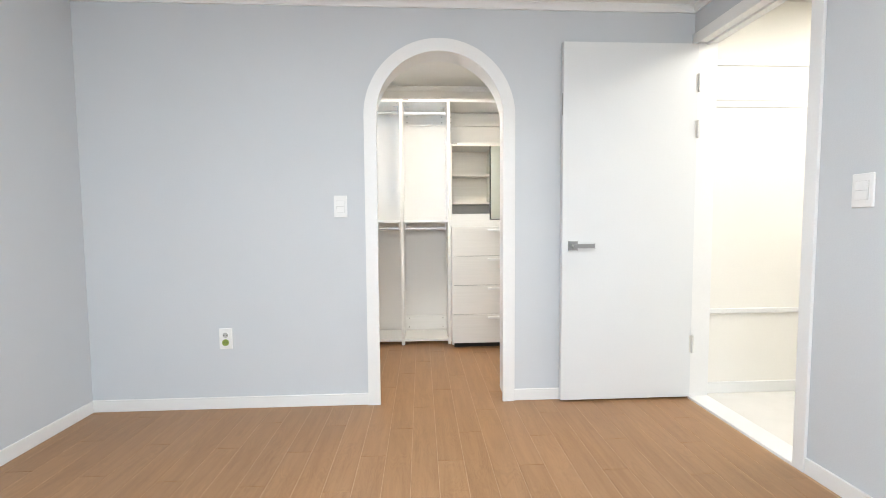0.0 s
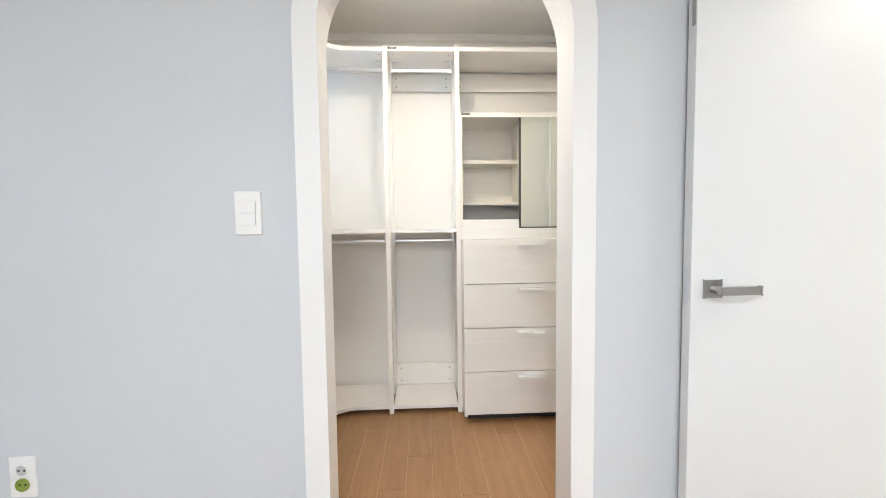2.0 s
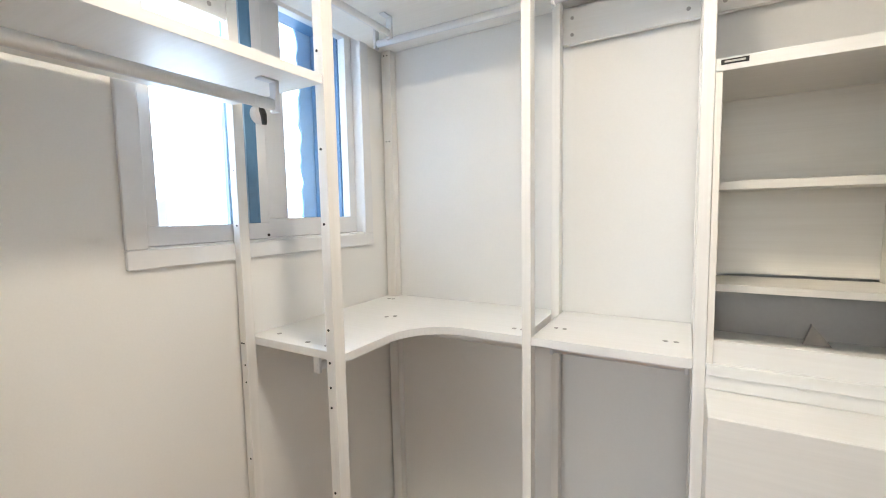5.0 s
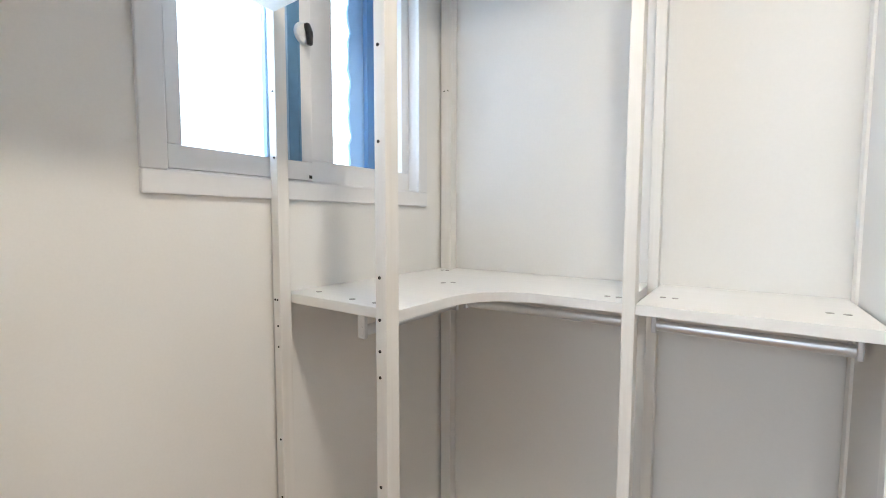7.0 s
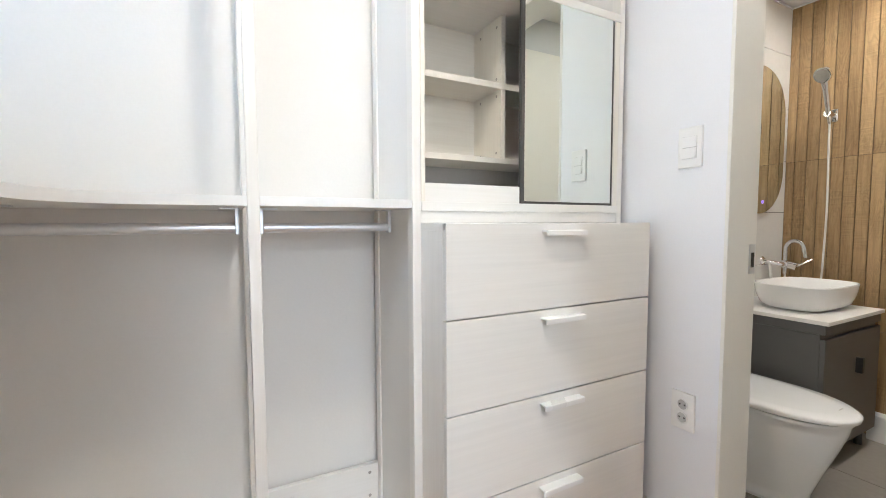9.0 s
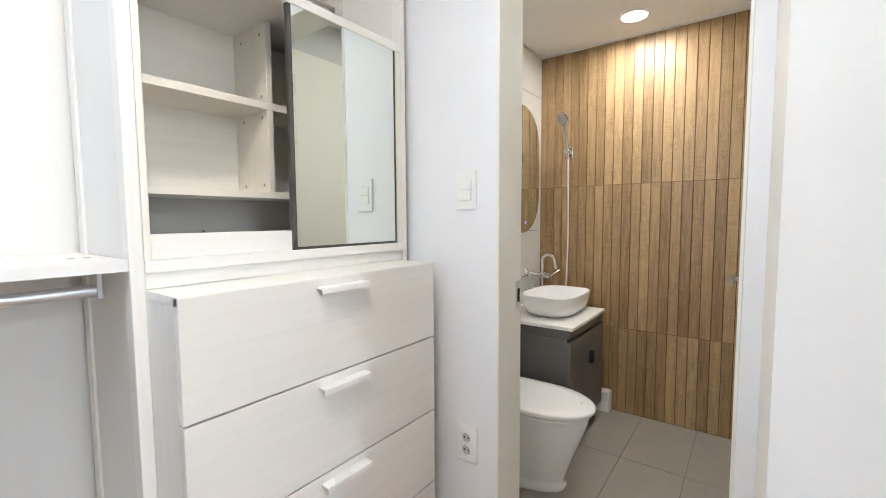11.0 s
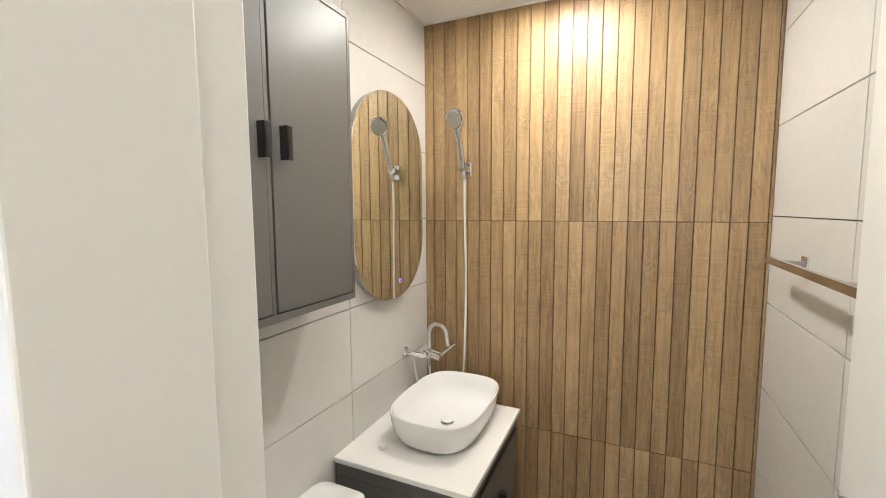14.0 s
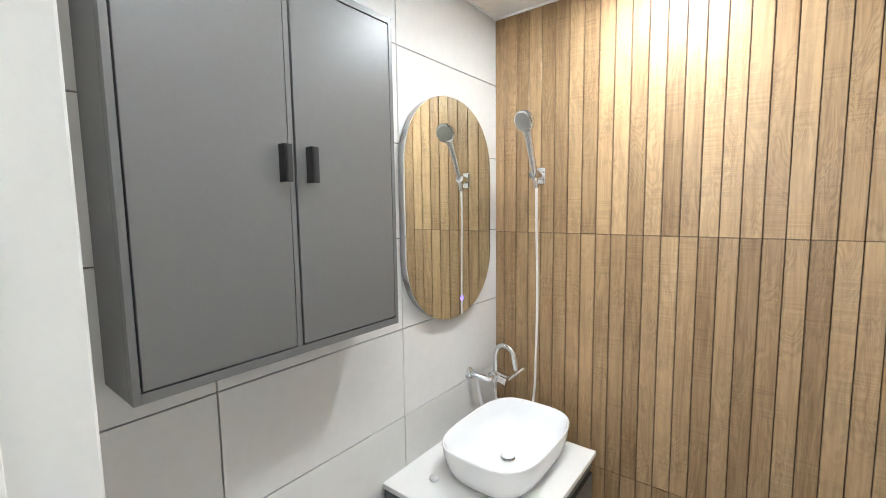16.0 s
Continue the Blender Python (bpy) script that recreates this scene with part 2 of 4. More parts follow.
M_FRAME = paint("gunmetal_mirror_frame", (0.10, 0.095, 0.09), 0.35, 0.08, 8.0, 80.0, 0.01, 0.6)
M_TILE = paint("light_grey_wall_tile", (0.66, 0.645, 0.615), 0.38, 0.05, 2.2, 30.0, 0.04)
M_GROUT = paint("grey_grout", (0.16, 0.15, 0.14), 0.8, 0.1, 10.0, 100.0)
M_FLOOR_TILE = paint("grey_floor_tile", (0.31, 0.285, 0.245), 0.5, 0.09, 3.5, 45.0, 0.05)
M_CERAMIC = paint("white_glazed_ceramic", (0.86, 0.86, 0.86), 0.09, 0.01, 3.0, 20.0, 0.0, 0.0, 0.3)
M_COUNTER = paint("white_artificial_stone", (0.82, 0.81, 0.785), 0.3, 0.025, 5.0, 240.0, 0.01)
M_WOODTILE = wood("wood_look_tile", (0.215, 0.124, 0.053), (0.495, 0.338, 0.172), "Z", 0.40, 34.0, 0.46, 0.16, True, 6.0, (0.74, 0.73, 0.72), 0.18, 0.18)
M_WOODTILE_GAP = paint("brown_joint", (0.095, 0.052, 0.026), 0.8, 0.15, 10.0, 80.0)
M_MARBLE = paint("white_marble_tile", (0.78, 0.76, 0.73), 0.2, 0.06, 1.6, 9.0, 0.0)
M_HALL = paint("hall_white_paint", (0.84, 0.82, 0.77), 0.6, 0.02, 2.0, 120.0, 0.03)
M_HOSE = paint("white_pvc_hose", (0.78, 0.77, 0.74), 0.3, 0.03, 10.0, 90.0)
M_LAMP = glow("lamp_diffuser", (1.0, 0.9, 0.72), 14.0)
M_LED = glow("violet_power_light", (0.35, 0.22, 1.0), 2.5)
M_DAY = glow("daylight_backdrop", (0.66, 0.82, 1.0), 12.0)
# the facade glows by itself in place of daylight falling on it
M_OUTSIDE = glow("self_lit_far_facade", (0.92, 0.96, 1.0), 1.0)

M_MIRROR, _, _p = material("silvered_mirror")
_p.inputs["Base Color"].default_value = (0.83, 0.865, 0.82, 1)
_p.inputs["Metallic"].default_value, _p.inputs["Roughness"].default_value = 1.0, 0.01
M_GLASS, _, _p = material("window_glass")
_p.inputs["Base Color"].default_value = (0.94, 0.97, 1.0, 1)
_p.inputs["Roughness"].default_value, _p.inputs["IOR"].default_value = 0.0, 1.45
_p.inputs["Transmission Weight"].default_value = 1.0


# ---------------------------------------------------------------- building helpers
def thing(name, at=(0, 0, 0), label="", category="", group="", kind=""):
    ob = new(name)
    ob.location = at
    ob.empty_display_size = 0.05
    return tagged(ob, label, category, group, kind)


def origin(ob):
    return Vector((0, 0, 0)) if ob.parent else Vector(ob.location)


def part(name, bm, mat, parent=None, label=""):
    """Links a bmesh, drawn in world metres, as one mesh object under a thing or a part."""
    bmesh.ops.recalc_face_normals(bm, faces=bm.faces)
    me = bpy.data.meshes.new(name)
    bm.to_mesh(me)
    bm.free()
    me.materials.append(mat)
    ob = new(name, me)
    if parent is not None:
        ob.parent = parent
        ob.matrix_parent_inverse = Matrix.Translation(-origin(parent))
    return tagged(ob, label)


def solid(x0, x1, y0, y1, z0, z1, bevel=0.0, bm=None, segments=2):
    bm = bm or bmesh.new()
    made = bmesh.ops.create_cube(bm, size=1.0)["verts"]
    for v in made:
        v.co = Vector(((x0 + x1) / 2 + v.co.x * (x1 - x0), (y0 + y1) / 2 + v.co.y * (y1 - y0), (z0 + z1) / 2 + v.co.z * (z1 - z0)))
    if bevel:
        edges = {e for v in made for e in v.link_edges}
        bmesh.ops.bevel(bm, geom=list(edges), offset=bevel, segments=segments, affect="EDGES", profile=0.5)
    return bm


def prism(points, axis, a, b, bm=None):
    """A flat outline (pairs) drawn out along one axis from a to b."""
    bm = bm or bmesh.new()

    def at(u, v, w):
        return (w, u, v) if axis == "x" else (u, w, v) if axis == "y" else (u, v, w)

    one = [bm.verts.new(at(u, v, a)) for u, v in points]
    two = [bm.verts.new(at(u, v, b)) for u, v in points]
    bm.faces.new(one)
    bm.faces.new(two[::-1])
    n = len(points)
    for i in range(n):
        bm.faces.new((one[i], two[i], two[(i + 1) % n], one[(i + 1) % n]))
    return bm


def smooth(ob, angle=40):
    for f in ob.data.polygons:
        f.use_smooth = True
    ob.data.set_sharp_from_angle(angle=radians(angle))
    return ob


def loft(rings, bm=None, cap0=True, cap1=True):
    bm = bm or bmesh.new()
    rows = [[bm.verts.new(p) for p in ring] for ring in rings]
    n = len(rows[0])
    for r0, r1 in zip(rows, rows[1:]):
        for i in range(n):
            bm.faces.new((r0[i], r0[(i + 1) % n], r1[(i + 1) % n], r1[i]))
    if cap0:
        bm.faces.new(rows[0][::-1])
    if cap1:
        bm.faces.new(rows[-1])
    return bm


def tube(points, r, n=12, bm=None):
    """A round bar or pipe that follows a line of points."""
    pts = [Vector(p) for p in points]
    radii = r if isinstance(r, (list, tuple)) else [r] * len(pts)
    rings, side = [], None
    for i, p in enumerate(pts):
        d = (pts[min(i + 1, len(pts) - 1)] - pts[max(i - 1, 0)]).normalized()
        ref = side if side is not None else (Vector((0, 0, 1)) if abs(d.z) < 0.9 else Vector((1, 0, 0)))
        u = (ref - d * ref.dot(d)).normalized()
        side = u
        w = d.cross(u)
        rings.append([p + radii[i] * (math.cos(2 * math.pi * k / n) * u + math.sin(2 * math.pi * k / n) * w) for k in range(n)])
    return loft(rings, bm)


def arc(cx, cy, r, a0, a1, n):
    return [(cx + r * math.cos(radians(a0 + (a1 - a0) * k / n)), cy + r * math.sin(radians(a0 + (a1 - a0) * k / n))) for k in range(n + 1)]


def superring(cx, cy, z, a, b, power=2.6, n=40):
    out = []
    for k in range(n):
        t = 2 * math.pi * k / n
        c, s = math.cos(t), math.sin(t)
        out.append((cx + a * math.copysign(abs(c) ** (2 / power), c), cy + b * math.copysign(abs(s) ** (2 / power), s), z))
    return out


def structure(name, bm, mat, label=""):
    return tagged(part(name, bm, mat), label, "", "", "structure")


# ---------------------------------------------------------------- plan
WX0, WX1 = -1.24, 2.215          # bedroom side walls
AY0, AY1 = 3.045, 3.240          # wall with the arch
CX0, CX1, CY1 = -0.26, 1.69, 4.585   # closet
BX0, BX1, BY0, BY1 = 1.842, 3.375, 3.15, 4.485   # bathroom
AXC, ARCH_R, ARCH_Z = 0.734, 0.385, 1.655
DY0, DY1, DTOP = 2.290, 3.005, 2.07   # bedroom door opening
BDY0, BDY1, BDTOP = 3.28, 3.894, 2.05   # bathroom door opening

# floors
sub = structure("floor", solid(WX0 - 0.1, WX1 + 0.02, SOUTH - 0.1, AY0, -0.12, -0.0012), M_FLOOR_GAP, "warm brown oak laminate floor of long planks")
structure("closet_floor_base", solid(CX0 - 0.02, CX1 + 0.02, AY0, CY1 + 0.02, -0.12, -0.0012), M_FLOOR_GAP, "pale joint bed under the laminate planks")
structure("bathroom_floor", solid(CX1 + 0.02, BX1 + 0.1, BY0 - 0.03, BY1 + 0.1, -0.2, BATH_FLOOR - 0.004), M_GROUT, "grey grouted bathroom floor of large matt tiles")
structure("hall_floor", solid(WX1 + 0.02, 4.3, 0.6, BY0 - 0.03, -0.12, 0.0), M_MARBLE, "polished white marble hall floor")

def holed_wall(axis, d0, d1, u, z):
    """A wall in one skin with one rectangular hole; u and z: the four grid lines of each direction."""
    bm = bmesh.new()
    vs = {}
    for d in (d0, d1):
        for a in range(4):
            for b in range(4):
                vs[d, a, b] = bm.verts.new((d, u[a], z[b]) if axis == "x" else (u[a], d, z[b]))
    for d in (d0, d1):
        for a in range(3):
            for b in range(3):
                if (a, b) != (1, 1):
                    bm.faces.new((vs[d, a, b], vs[d, a + 1, b], vs[d, a + 1, b + 1], vs[d, a, b + 1]))
    for k in range(3):
        for p, q in (((k, 0), (k + 1, 0)), ((k, 3), (k + 1, 3)), ((0, k), (0, k + 1)), ((3, k), (3, k + 1))):
            bm.faces.new((vs[d0, *p], vs[d1, *p], vs[d1, *q], vs[d0, *q]))
    for p, q in (((1, 1), (2, 1)), ((2, 1), (2, 2)), ((2, 2), (1, 2)), ((1, 2), (1, 1))):
        bm.faces.new((vs[d0, *p], vs[d1, *p], vs[d1, *q], vs[d0, *q]))
    return bm


# arch wall
outline = [(WX0 - 0.1, 0), (AXC - ARCH_R, 0)] + arc(AXC, ARCH_Z, ARCH_R, 180, 0, 40) + [(AXC + ARCH_R, 0), (WX1 + 0.1, 0), (WX1 + 0.1, 2.5), (WX0 - 0.1, 2.5)]
outline = [(u, v - 0.01 if v == 0 else v) for u, v in outline]
structure("wall_north", prism(outline, "y", AY0, AY1 - 0.02), M_BLUE, "blue-grey papered wall with an arched opening")
structure("wall_closet_south", prism([(min(max(u, CX0 - 0.1), CX1), v) for u, v in outline], "y", AY1 - 0.02, AY1), M_WHITE_WALL, "white papered wall round the arch")
# lining of the arch
lin_o = [(AXC - ARCH_R - 0.001, 0.0)] + arc(AXC, ARCH_Z, ARCH_R + 0.001, 180, 0, 40) + [(AXC + ARCH_R + 0.001, 0.0)]
lin_i = [(AXC - ARCH_R + 0.004, 0.0)] + arc(AXC, ARCH_Z, ARCH_R - 0.004, 180, 0, 40) + [(AXC + ARCH_R - 0.004, 0.0)]
structure("arch_lining", prism(lin_o + lin_i[::-1], "y", AY0 + 0.001, AY1 + 0.002), M_TRIM, "white painted lining of the arched opening")
TR0, TR1 = 0.359, 0.428
tr_o = [(AXC - TR1, 0.0)] + arc(AXC, ARCH_Z, TR1, 180, 0, 48) + [(AXC + TR1, 0.0)]
tr_i = [(AXC - TR0, 0.0)] + arc(AXC, ARCH_Z, TR0, 180, 0, 48) + [(AXC + TR0, 0.0)]
bm = prism(tr_o + tr_i[::-1], "y", AY0 - 0.018, AY0 + 0.001)
bmesh.ops.bevel(bm, geom=[e for e in bm.edges if all(v.co.y < AY0 - 0.01 for v in e.verts) and e.calc_face_angle(0) > 1.0], offset=0.004, segments=2, affect="EDGES")
structure("arch_trim", bm, M_TRIM, "broad white arched door casing")

# bedroom walls
structure("wall_west", solid(WX0 - 0.1, WX0, SOUTH - 0.1, AY0, -0.01, 2.5), M_BLUE, "plain blue-grey papered bedroom wall")
wall_e = [(SOUTH - 0.1, -0.01), (DY0 - 0.03, -0.01), (DY0 - 0.03, DTOP + 0.03), (DY1 + 0.03, DTOP + 0.03), (DY1 + 0.03, -0.01), (AY0, -0.01), (AY0, 2.5), (SOUTH - 0.1, 2.5)]
structure("wall_east", prism(wall_e, "x", WX1, WX1 + 0.11), M_BLUE, "blue-grey papered bedroom wall with a doorway")
bm = holed_wall("y", SOUTH - 0.1, SOUTH, (WX0 - 0.1, -0.75, 1.75, WX1 + 0.1), (-0.01, 0.5, 2.2, 2.5))
structure("wall_south", bm, M_BLUE, "blue-grey bedroom wall with a wide window opening")
structure("ceiling", solid(WX0 - 0.1, WX1 + 0.1, SOUTH - 0.1, AY0, ROOM_H, ROOM_H + 0.1), M_CEIL, "white papered bedroom ceiling")


def crown(name, pts, inward, top, mat=M_TRIM, size=0.035):
    """A stepped ceiling moulding along a line, its profile turned to the room."""
    (xa, ya), (xb, yb) = pts
    prof = [(0, 0), (size, 0), (size, -0.008), (size * 0.55, -size * 0.45), (0.010, -size * 0.8), (0.010, -size), (0, -size)]
    bm = bmesh.new()
    r0 = [bm.verts.new((xa + inward[0] * u, ya + inward[1] * u, top + v)) for u, v in prof]
    r1 = [bm.verts.new((xb + inward[0] * u, yb + inward[1] * u, top + v)) for u, v in prof]
    n = len(prof)
    for i in range(n):
        bm.faces.new((r0[i], r0[(i + 1) % n], r1[(i + 1) % n], r1[i]))
    bm.faces.new(r0)
    bm.faces.new(r1[::-1])
    structure(name, bm, mat, "slim white ceiling moulding")


crown("trim_ceiling_north", ((WX0, AY0), (WX1, AY0)), (0, -1), ROOM_H)
crown("trim_ceiling_west", ((WX0, SOUTH), (WX0, AY0)), (1, 0), ROOM_H)
crown("trim_ceiling_east", ((WX1, SOUTH), (WX1, AY0)), (-1, 0), ROOM_H)

# skirting of the bedroom
for name, box in (
    ("baseboard_north_a", (WX0, AXC - TR1, AY0 - 0.011, AY0)), ("baseboard_north_b", (AXC + TR1, WX1, AY0 - 0.011, AY0)),
    ("baseboard_west", (WX0, WX0 + 0.011, SOUTH, AY0 - 0.011)), ("baseboard_east", (WX1 - 0.011, WX1, SOUTH, DY0 - 0.052))):
    structure(name, solid(box[0], box[1], box[2], box[3], 0, 0.068, 0.003), M_TRIM, "low white skirting board")

# closet and bathroom shell
WY0, WY1, WZ0, WZ1 = 3.648, 4.432, 1.352, 2.16
bm = holed_wall("x", CX0 - 0.2, CX0, (AY1 - 0.02, WY0, WY1, CY1 + 0.1), (-0.01, WZ0, WZ1, 2.5))
structure("wall_closet_west", bm, M_WHITE_WALL, "cream white closet wall with a small sliding window")
structure("wall_closet_north", solid(CX0, CX1 + 0.14, CY1, CY1 + 0.1, -0.01, 2.5), M_BACK, "white papered closet back wall")
wall_p = [(AY1 - 0.02, -0.01), (BDY0, -0.01), (BDY0, BDTOP), (BDY1, BDTOP), (BDY1, -0.01), (CY1, -0.01), (CY1, 2.5), (AY1 - 0.02, 2.5)]
structure("wall_closet_east", prism(wall_p, "x", CX1, BX0 - 0.015), M_PARTITION, "pale blue-white partition wall with the bathroom doorway")
structure("ceiling_closet", solid(CX0 - 0.1, BX0 - 0.015, AY0 + 0.1, CY1 + 0.1, CLOSET_H, CLOSET_H + 0.1), M_CEIL, "white papered closet ceiling")
crown("trim_closet_north", ((CX0, CY1), (CX1, CY1)), (0, -1), CLOSET_H)
crown("trim_closet_west", ((CX0, AY1), (CX0, CY1)), (1, 0), CLOSET_H)
crown("trim_closet_east", ((CX1, AY1), (CX1, CY1)), (-1, 0), CLOSET_H)
structure("baseboard_closet_west", solid(CX0, CX0 + 0.01, AY1, CY1, 0, 0.06, 0.003), M_TRIM, "low white skirting board")
structure("baseboard_closet_east", solid(CX1 - 0.01, CX1, BDY1 + 0.002, CY1, 0, 0.06, 0.003), M_TRIM, "low white skirting board")

structure("wall_bath_north", solid(BX0 - 0.02, BX1 + 0.1, BY1 + 0.006, BY1 + 0.1, -0.2, 2.5), M_GROUT, "light grey tiled bathroom wall")
structure("wall_bath_south", solid(BX0 - 0.02, BX1 + 0.1, BY0 - 0.06, BY0 - 0.006, -0.2, 2.5), M_GROUT, "light grey tiled bathroom wall with a towel bar")
structure("wall_bath_east", solid(BX1 + 0.006, BX1 + 0.1, BY0, BY1, -0.2, 2.5), M_WOODTILE_GAP, "feature wall of narrow wood-look tiles")
bm = solid(BX0 - 0.015, BX0, BY0, BDY0, -0.2, 2.5)
solid(BX0 - 0.015, BX0, BDY1, BY1, -0.2, 2.5, bm=bm)
solid(BX0 - 0.015, BX0, BDY0, BDY1, BDTOP, 2.5, bm=bm)
structure("wall_bath_west", bm, M_TILE, "light grey tiled wall round the bathroom door")
structure("ceiling_bath", solid(BX0 - 0.02, BX1 + 0.1, BY0 - 0.05, BY1 + 0.1, BATH_H, BATH_H + 0.1), M_CEIL, "smooth white bathroom ceiling")
structure("trim_bath_ceiling_north", solid(BX0, BX1, BY1 - 0.008, BY1 + 0.001, BATH_H - 0.008, BATH_H), M_TRIM, "thin white ceiling bead")
structure("trim_bath_ceiling_east", solid(BX1 - 0.008, BX1 + 0.001, BY0, BY1 - 0.008, BATH_H - 0.008, BATH_H), M_TRIM, "thin white ceiling bead")

# hall behind the bedroom door
structure("wall_hall_north", solid(WX1 + 0.1, 4.3, AY0 + 0.02, BY0 - 0.06, -0.01, 2.5), M_HALL, "bright white panelled hall wall")
structure("wall_hall_east", solid(4.2, 4.3, 0.6, AY0 + 0.02, -0.01, 2.5), M_HALL, "plain white hall wall")
structure("wall_hall_south", solid(WX1 + 0.11, 4.3, 0.5, 0.6, -0.01, 2.5), M_HALL, "plain white hall wall")
structure("ceiling_hall", solid(WX1 + 0.11, 4.3, 0.5, AY0 + 0.1, 2.34, 2.45), M_CEIL, "white hall ceiling")
HY = AY0 + 0.02
for nm, z0, z1, d in (("trim_hall_rail", 0.495, 0.525, 0.016), ("trim_hall_upper", 1.725, 1.75, 0.006), ("trim_hall_upper_second", 1.765, 1.78, 0.005),
                      ("trim_hall_crown", 1.965, 2.0, 0.009), ("baseboard_hall", 0.0, 0.07, 0.012)):
    structure(nm, solid(WX1 + 0.11, 4.2, HY - d, HY + 0.001, z0, z1, 0.004), M_TRIM, "white wall moulding in the hall")

# bedroom door frame
structure("trim_door_frame_side", solid(WX1 - 0.002, WX1 + 0.112, DY0 - 0.031, DY0, 0, DTOP + 0.03, 0.002), M_TRIM, "white door frame")
structure("trim_door_frame_hinge", solid(WX1 - 0.002, WX1 + 0.112, DY1, DY1 + 0.031, 0, DTOP + 0.03, 0.002), M_TRIM, "white door frame")
structure("trim_door_frame_head", solid(WX1 - 0.002, WX1 + 0.112, DY0, DY1, DTOP, DTOP + 0.031, 0.002), M_TRIM, "white door frame head")
structure("trim_door_casing_side", solid(WX1 - 0.014, WX1 + 0.001, DY0 - 0.05, DY0 + 0.004, 0, DTOP + 0.06, 0.003), M_TRIM, "white door casing")
structure("trim_door_casing_head", solid(WX1 - 0.014, WX1 + 0.001, DY0 + 0.004, AY0 - 0.001, DTOP - 0.004, DTOP + 0.06, 0.003), M_TRIM, "white door casing")
structure("trim_door_stop", solid(WX1 + 0.045, WX1 + 0.06, DY0, DY0 + 0.012, 0, DTOP), M_TRIM, "white door stop")
structure("trim_door_stop_head", solid(WX1 + 0.045, WX1 + 0.06, DY0, DY1, DTOP - 0.012, DTOP), M_TRIM, "white door stop")
structure("threshold", solid(WX1 - 0.012, WX1 + 0.112, DY0, DY1, -0.02, 0.012, 0.004), M_TRIM, "white door sill")

# bathroom door frame
for nm, b in (("trim_bath_frame_latch_side", (CX1 - 0.003, BX0 + 0.004, BDY1 - 0.006, BDY1 + 0.002, BATH_FLOOR, BDTOP)), ("trim_bath_frame_hinge_side", (CX1 - 0.003, BX0 + 0.004, BDY0 - 0.002, BDY0 + 0.006, BATH_FLOOR, BDTOP)),
              ("trim_bath_frame_head", (CX1 - 0.003, BX0 + 0.004, BDY0 + 0.006, BDY1 - 0.006, BDTOP - 0.008, BDTOP + 0.002))):
    structure(nm, solid(*b, 0.002), M_BATH_DOOR, "off-white bathroom door frame")
structure("trim_bath_stop_latch_side", solid(CX1 - 0.004, BX0 - 0.042, BDY1 - 0.0095, BDY1 - 0.0055, BATH_FLOOR, BDTOP, 0.002), M_BATH_DOOR, "off-white door stop")
structure("bath_threshold", solid(CX1 - 0.003, BX0 + 0.004, BDY0, BDY1, -0.2, 0.006, 0.004), M_COUNTER, "white stone sill of the bathroom door")


# ---------------------------------------------------------------- doors
def lever(parent, at, out, along, mat=M_NICKEL):
    """A square rose and a flat lever; out: the way it stands off the leaf, along: the way the lever points."""
    p, o, a = Vector(at), Vector(out), Vector(along)
    s = Vector((0, 0, 1))

    def block(c, ha, ho, hs, bev):
        bm = bmesh.new()
        vs = bmesh.ops.create_cube(bm, size=2.0)["verts"]
        for v in vs:
            v.co = c + a * (v.co.x * ha) + o * (v.co.y * ho) + s * (v.co.z * hs)
        bmesh.ops.bevel(bm, geom=bm.edges[:], offset=bev, segments=2, affect="EDGES")
        return bm

    handle = part("handle", block(p + o * 0.004, 0.026, 0.004, 0.026, 0.0015), mat, parent, "brushed nickel lever handle on a square plate")
    part("neck", tube([p + o * 0.006, p + o * 0.048], 0.0095, 14), mat, handle)
    part("lever", block(p + o * 0.048 + a * 0.048, 0.060, 0.006, 0.0115, 0.002), mat, handle)
    return handle


def hinge(parent, x, y, z, name="hinge"):
    h = part(name, tube([(x, y, z - 0.05), (x, y, z + 0.05)], 0.0065, 10), M_HINGE, parent, "satin steel butt hinge")
    return h


door = thing("door_1", (WX1, DY1, 0), "smooth white flush bedroom door standing open against the wall", "door", "", "structure")
LX0, LX1 = 1.427, 2.207
leaf = part("leaf", solid(LX0, LX1, 2.992, 3.030, 0.012, 2.06, 0.002), M_DOOR, door)
lever(door, (LX0 + 0.062, 2.992, 0.918), (0, -1, 0), (1, 0, 0))
part("latch_plate", solid(LX0 - 0.0015, LX0 + 0.001, 2.999, 3.023, 0.87, 0.98), M_ALU, door, "steel latch plate")
part("edge_plate", solid(LX0 - 0.0015, LX0 + 0.001, 2.996, 3.012, 1.66, 1.78), M_NICKEL, door, "steel plate in the door edge")
for z in (1.84, 1.58, 0.33):
    hinge(door, LX1 + 0.004, 2.985, z)
    part("hinge_plate", solid(LX1 - 0.011, LX1, 2.9895, 2.9925, z - 0.05, z + 0.05), M_HINGE, door)

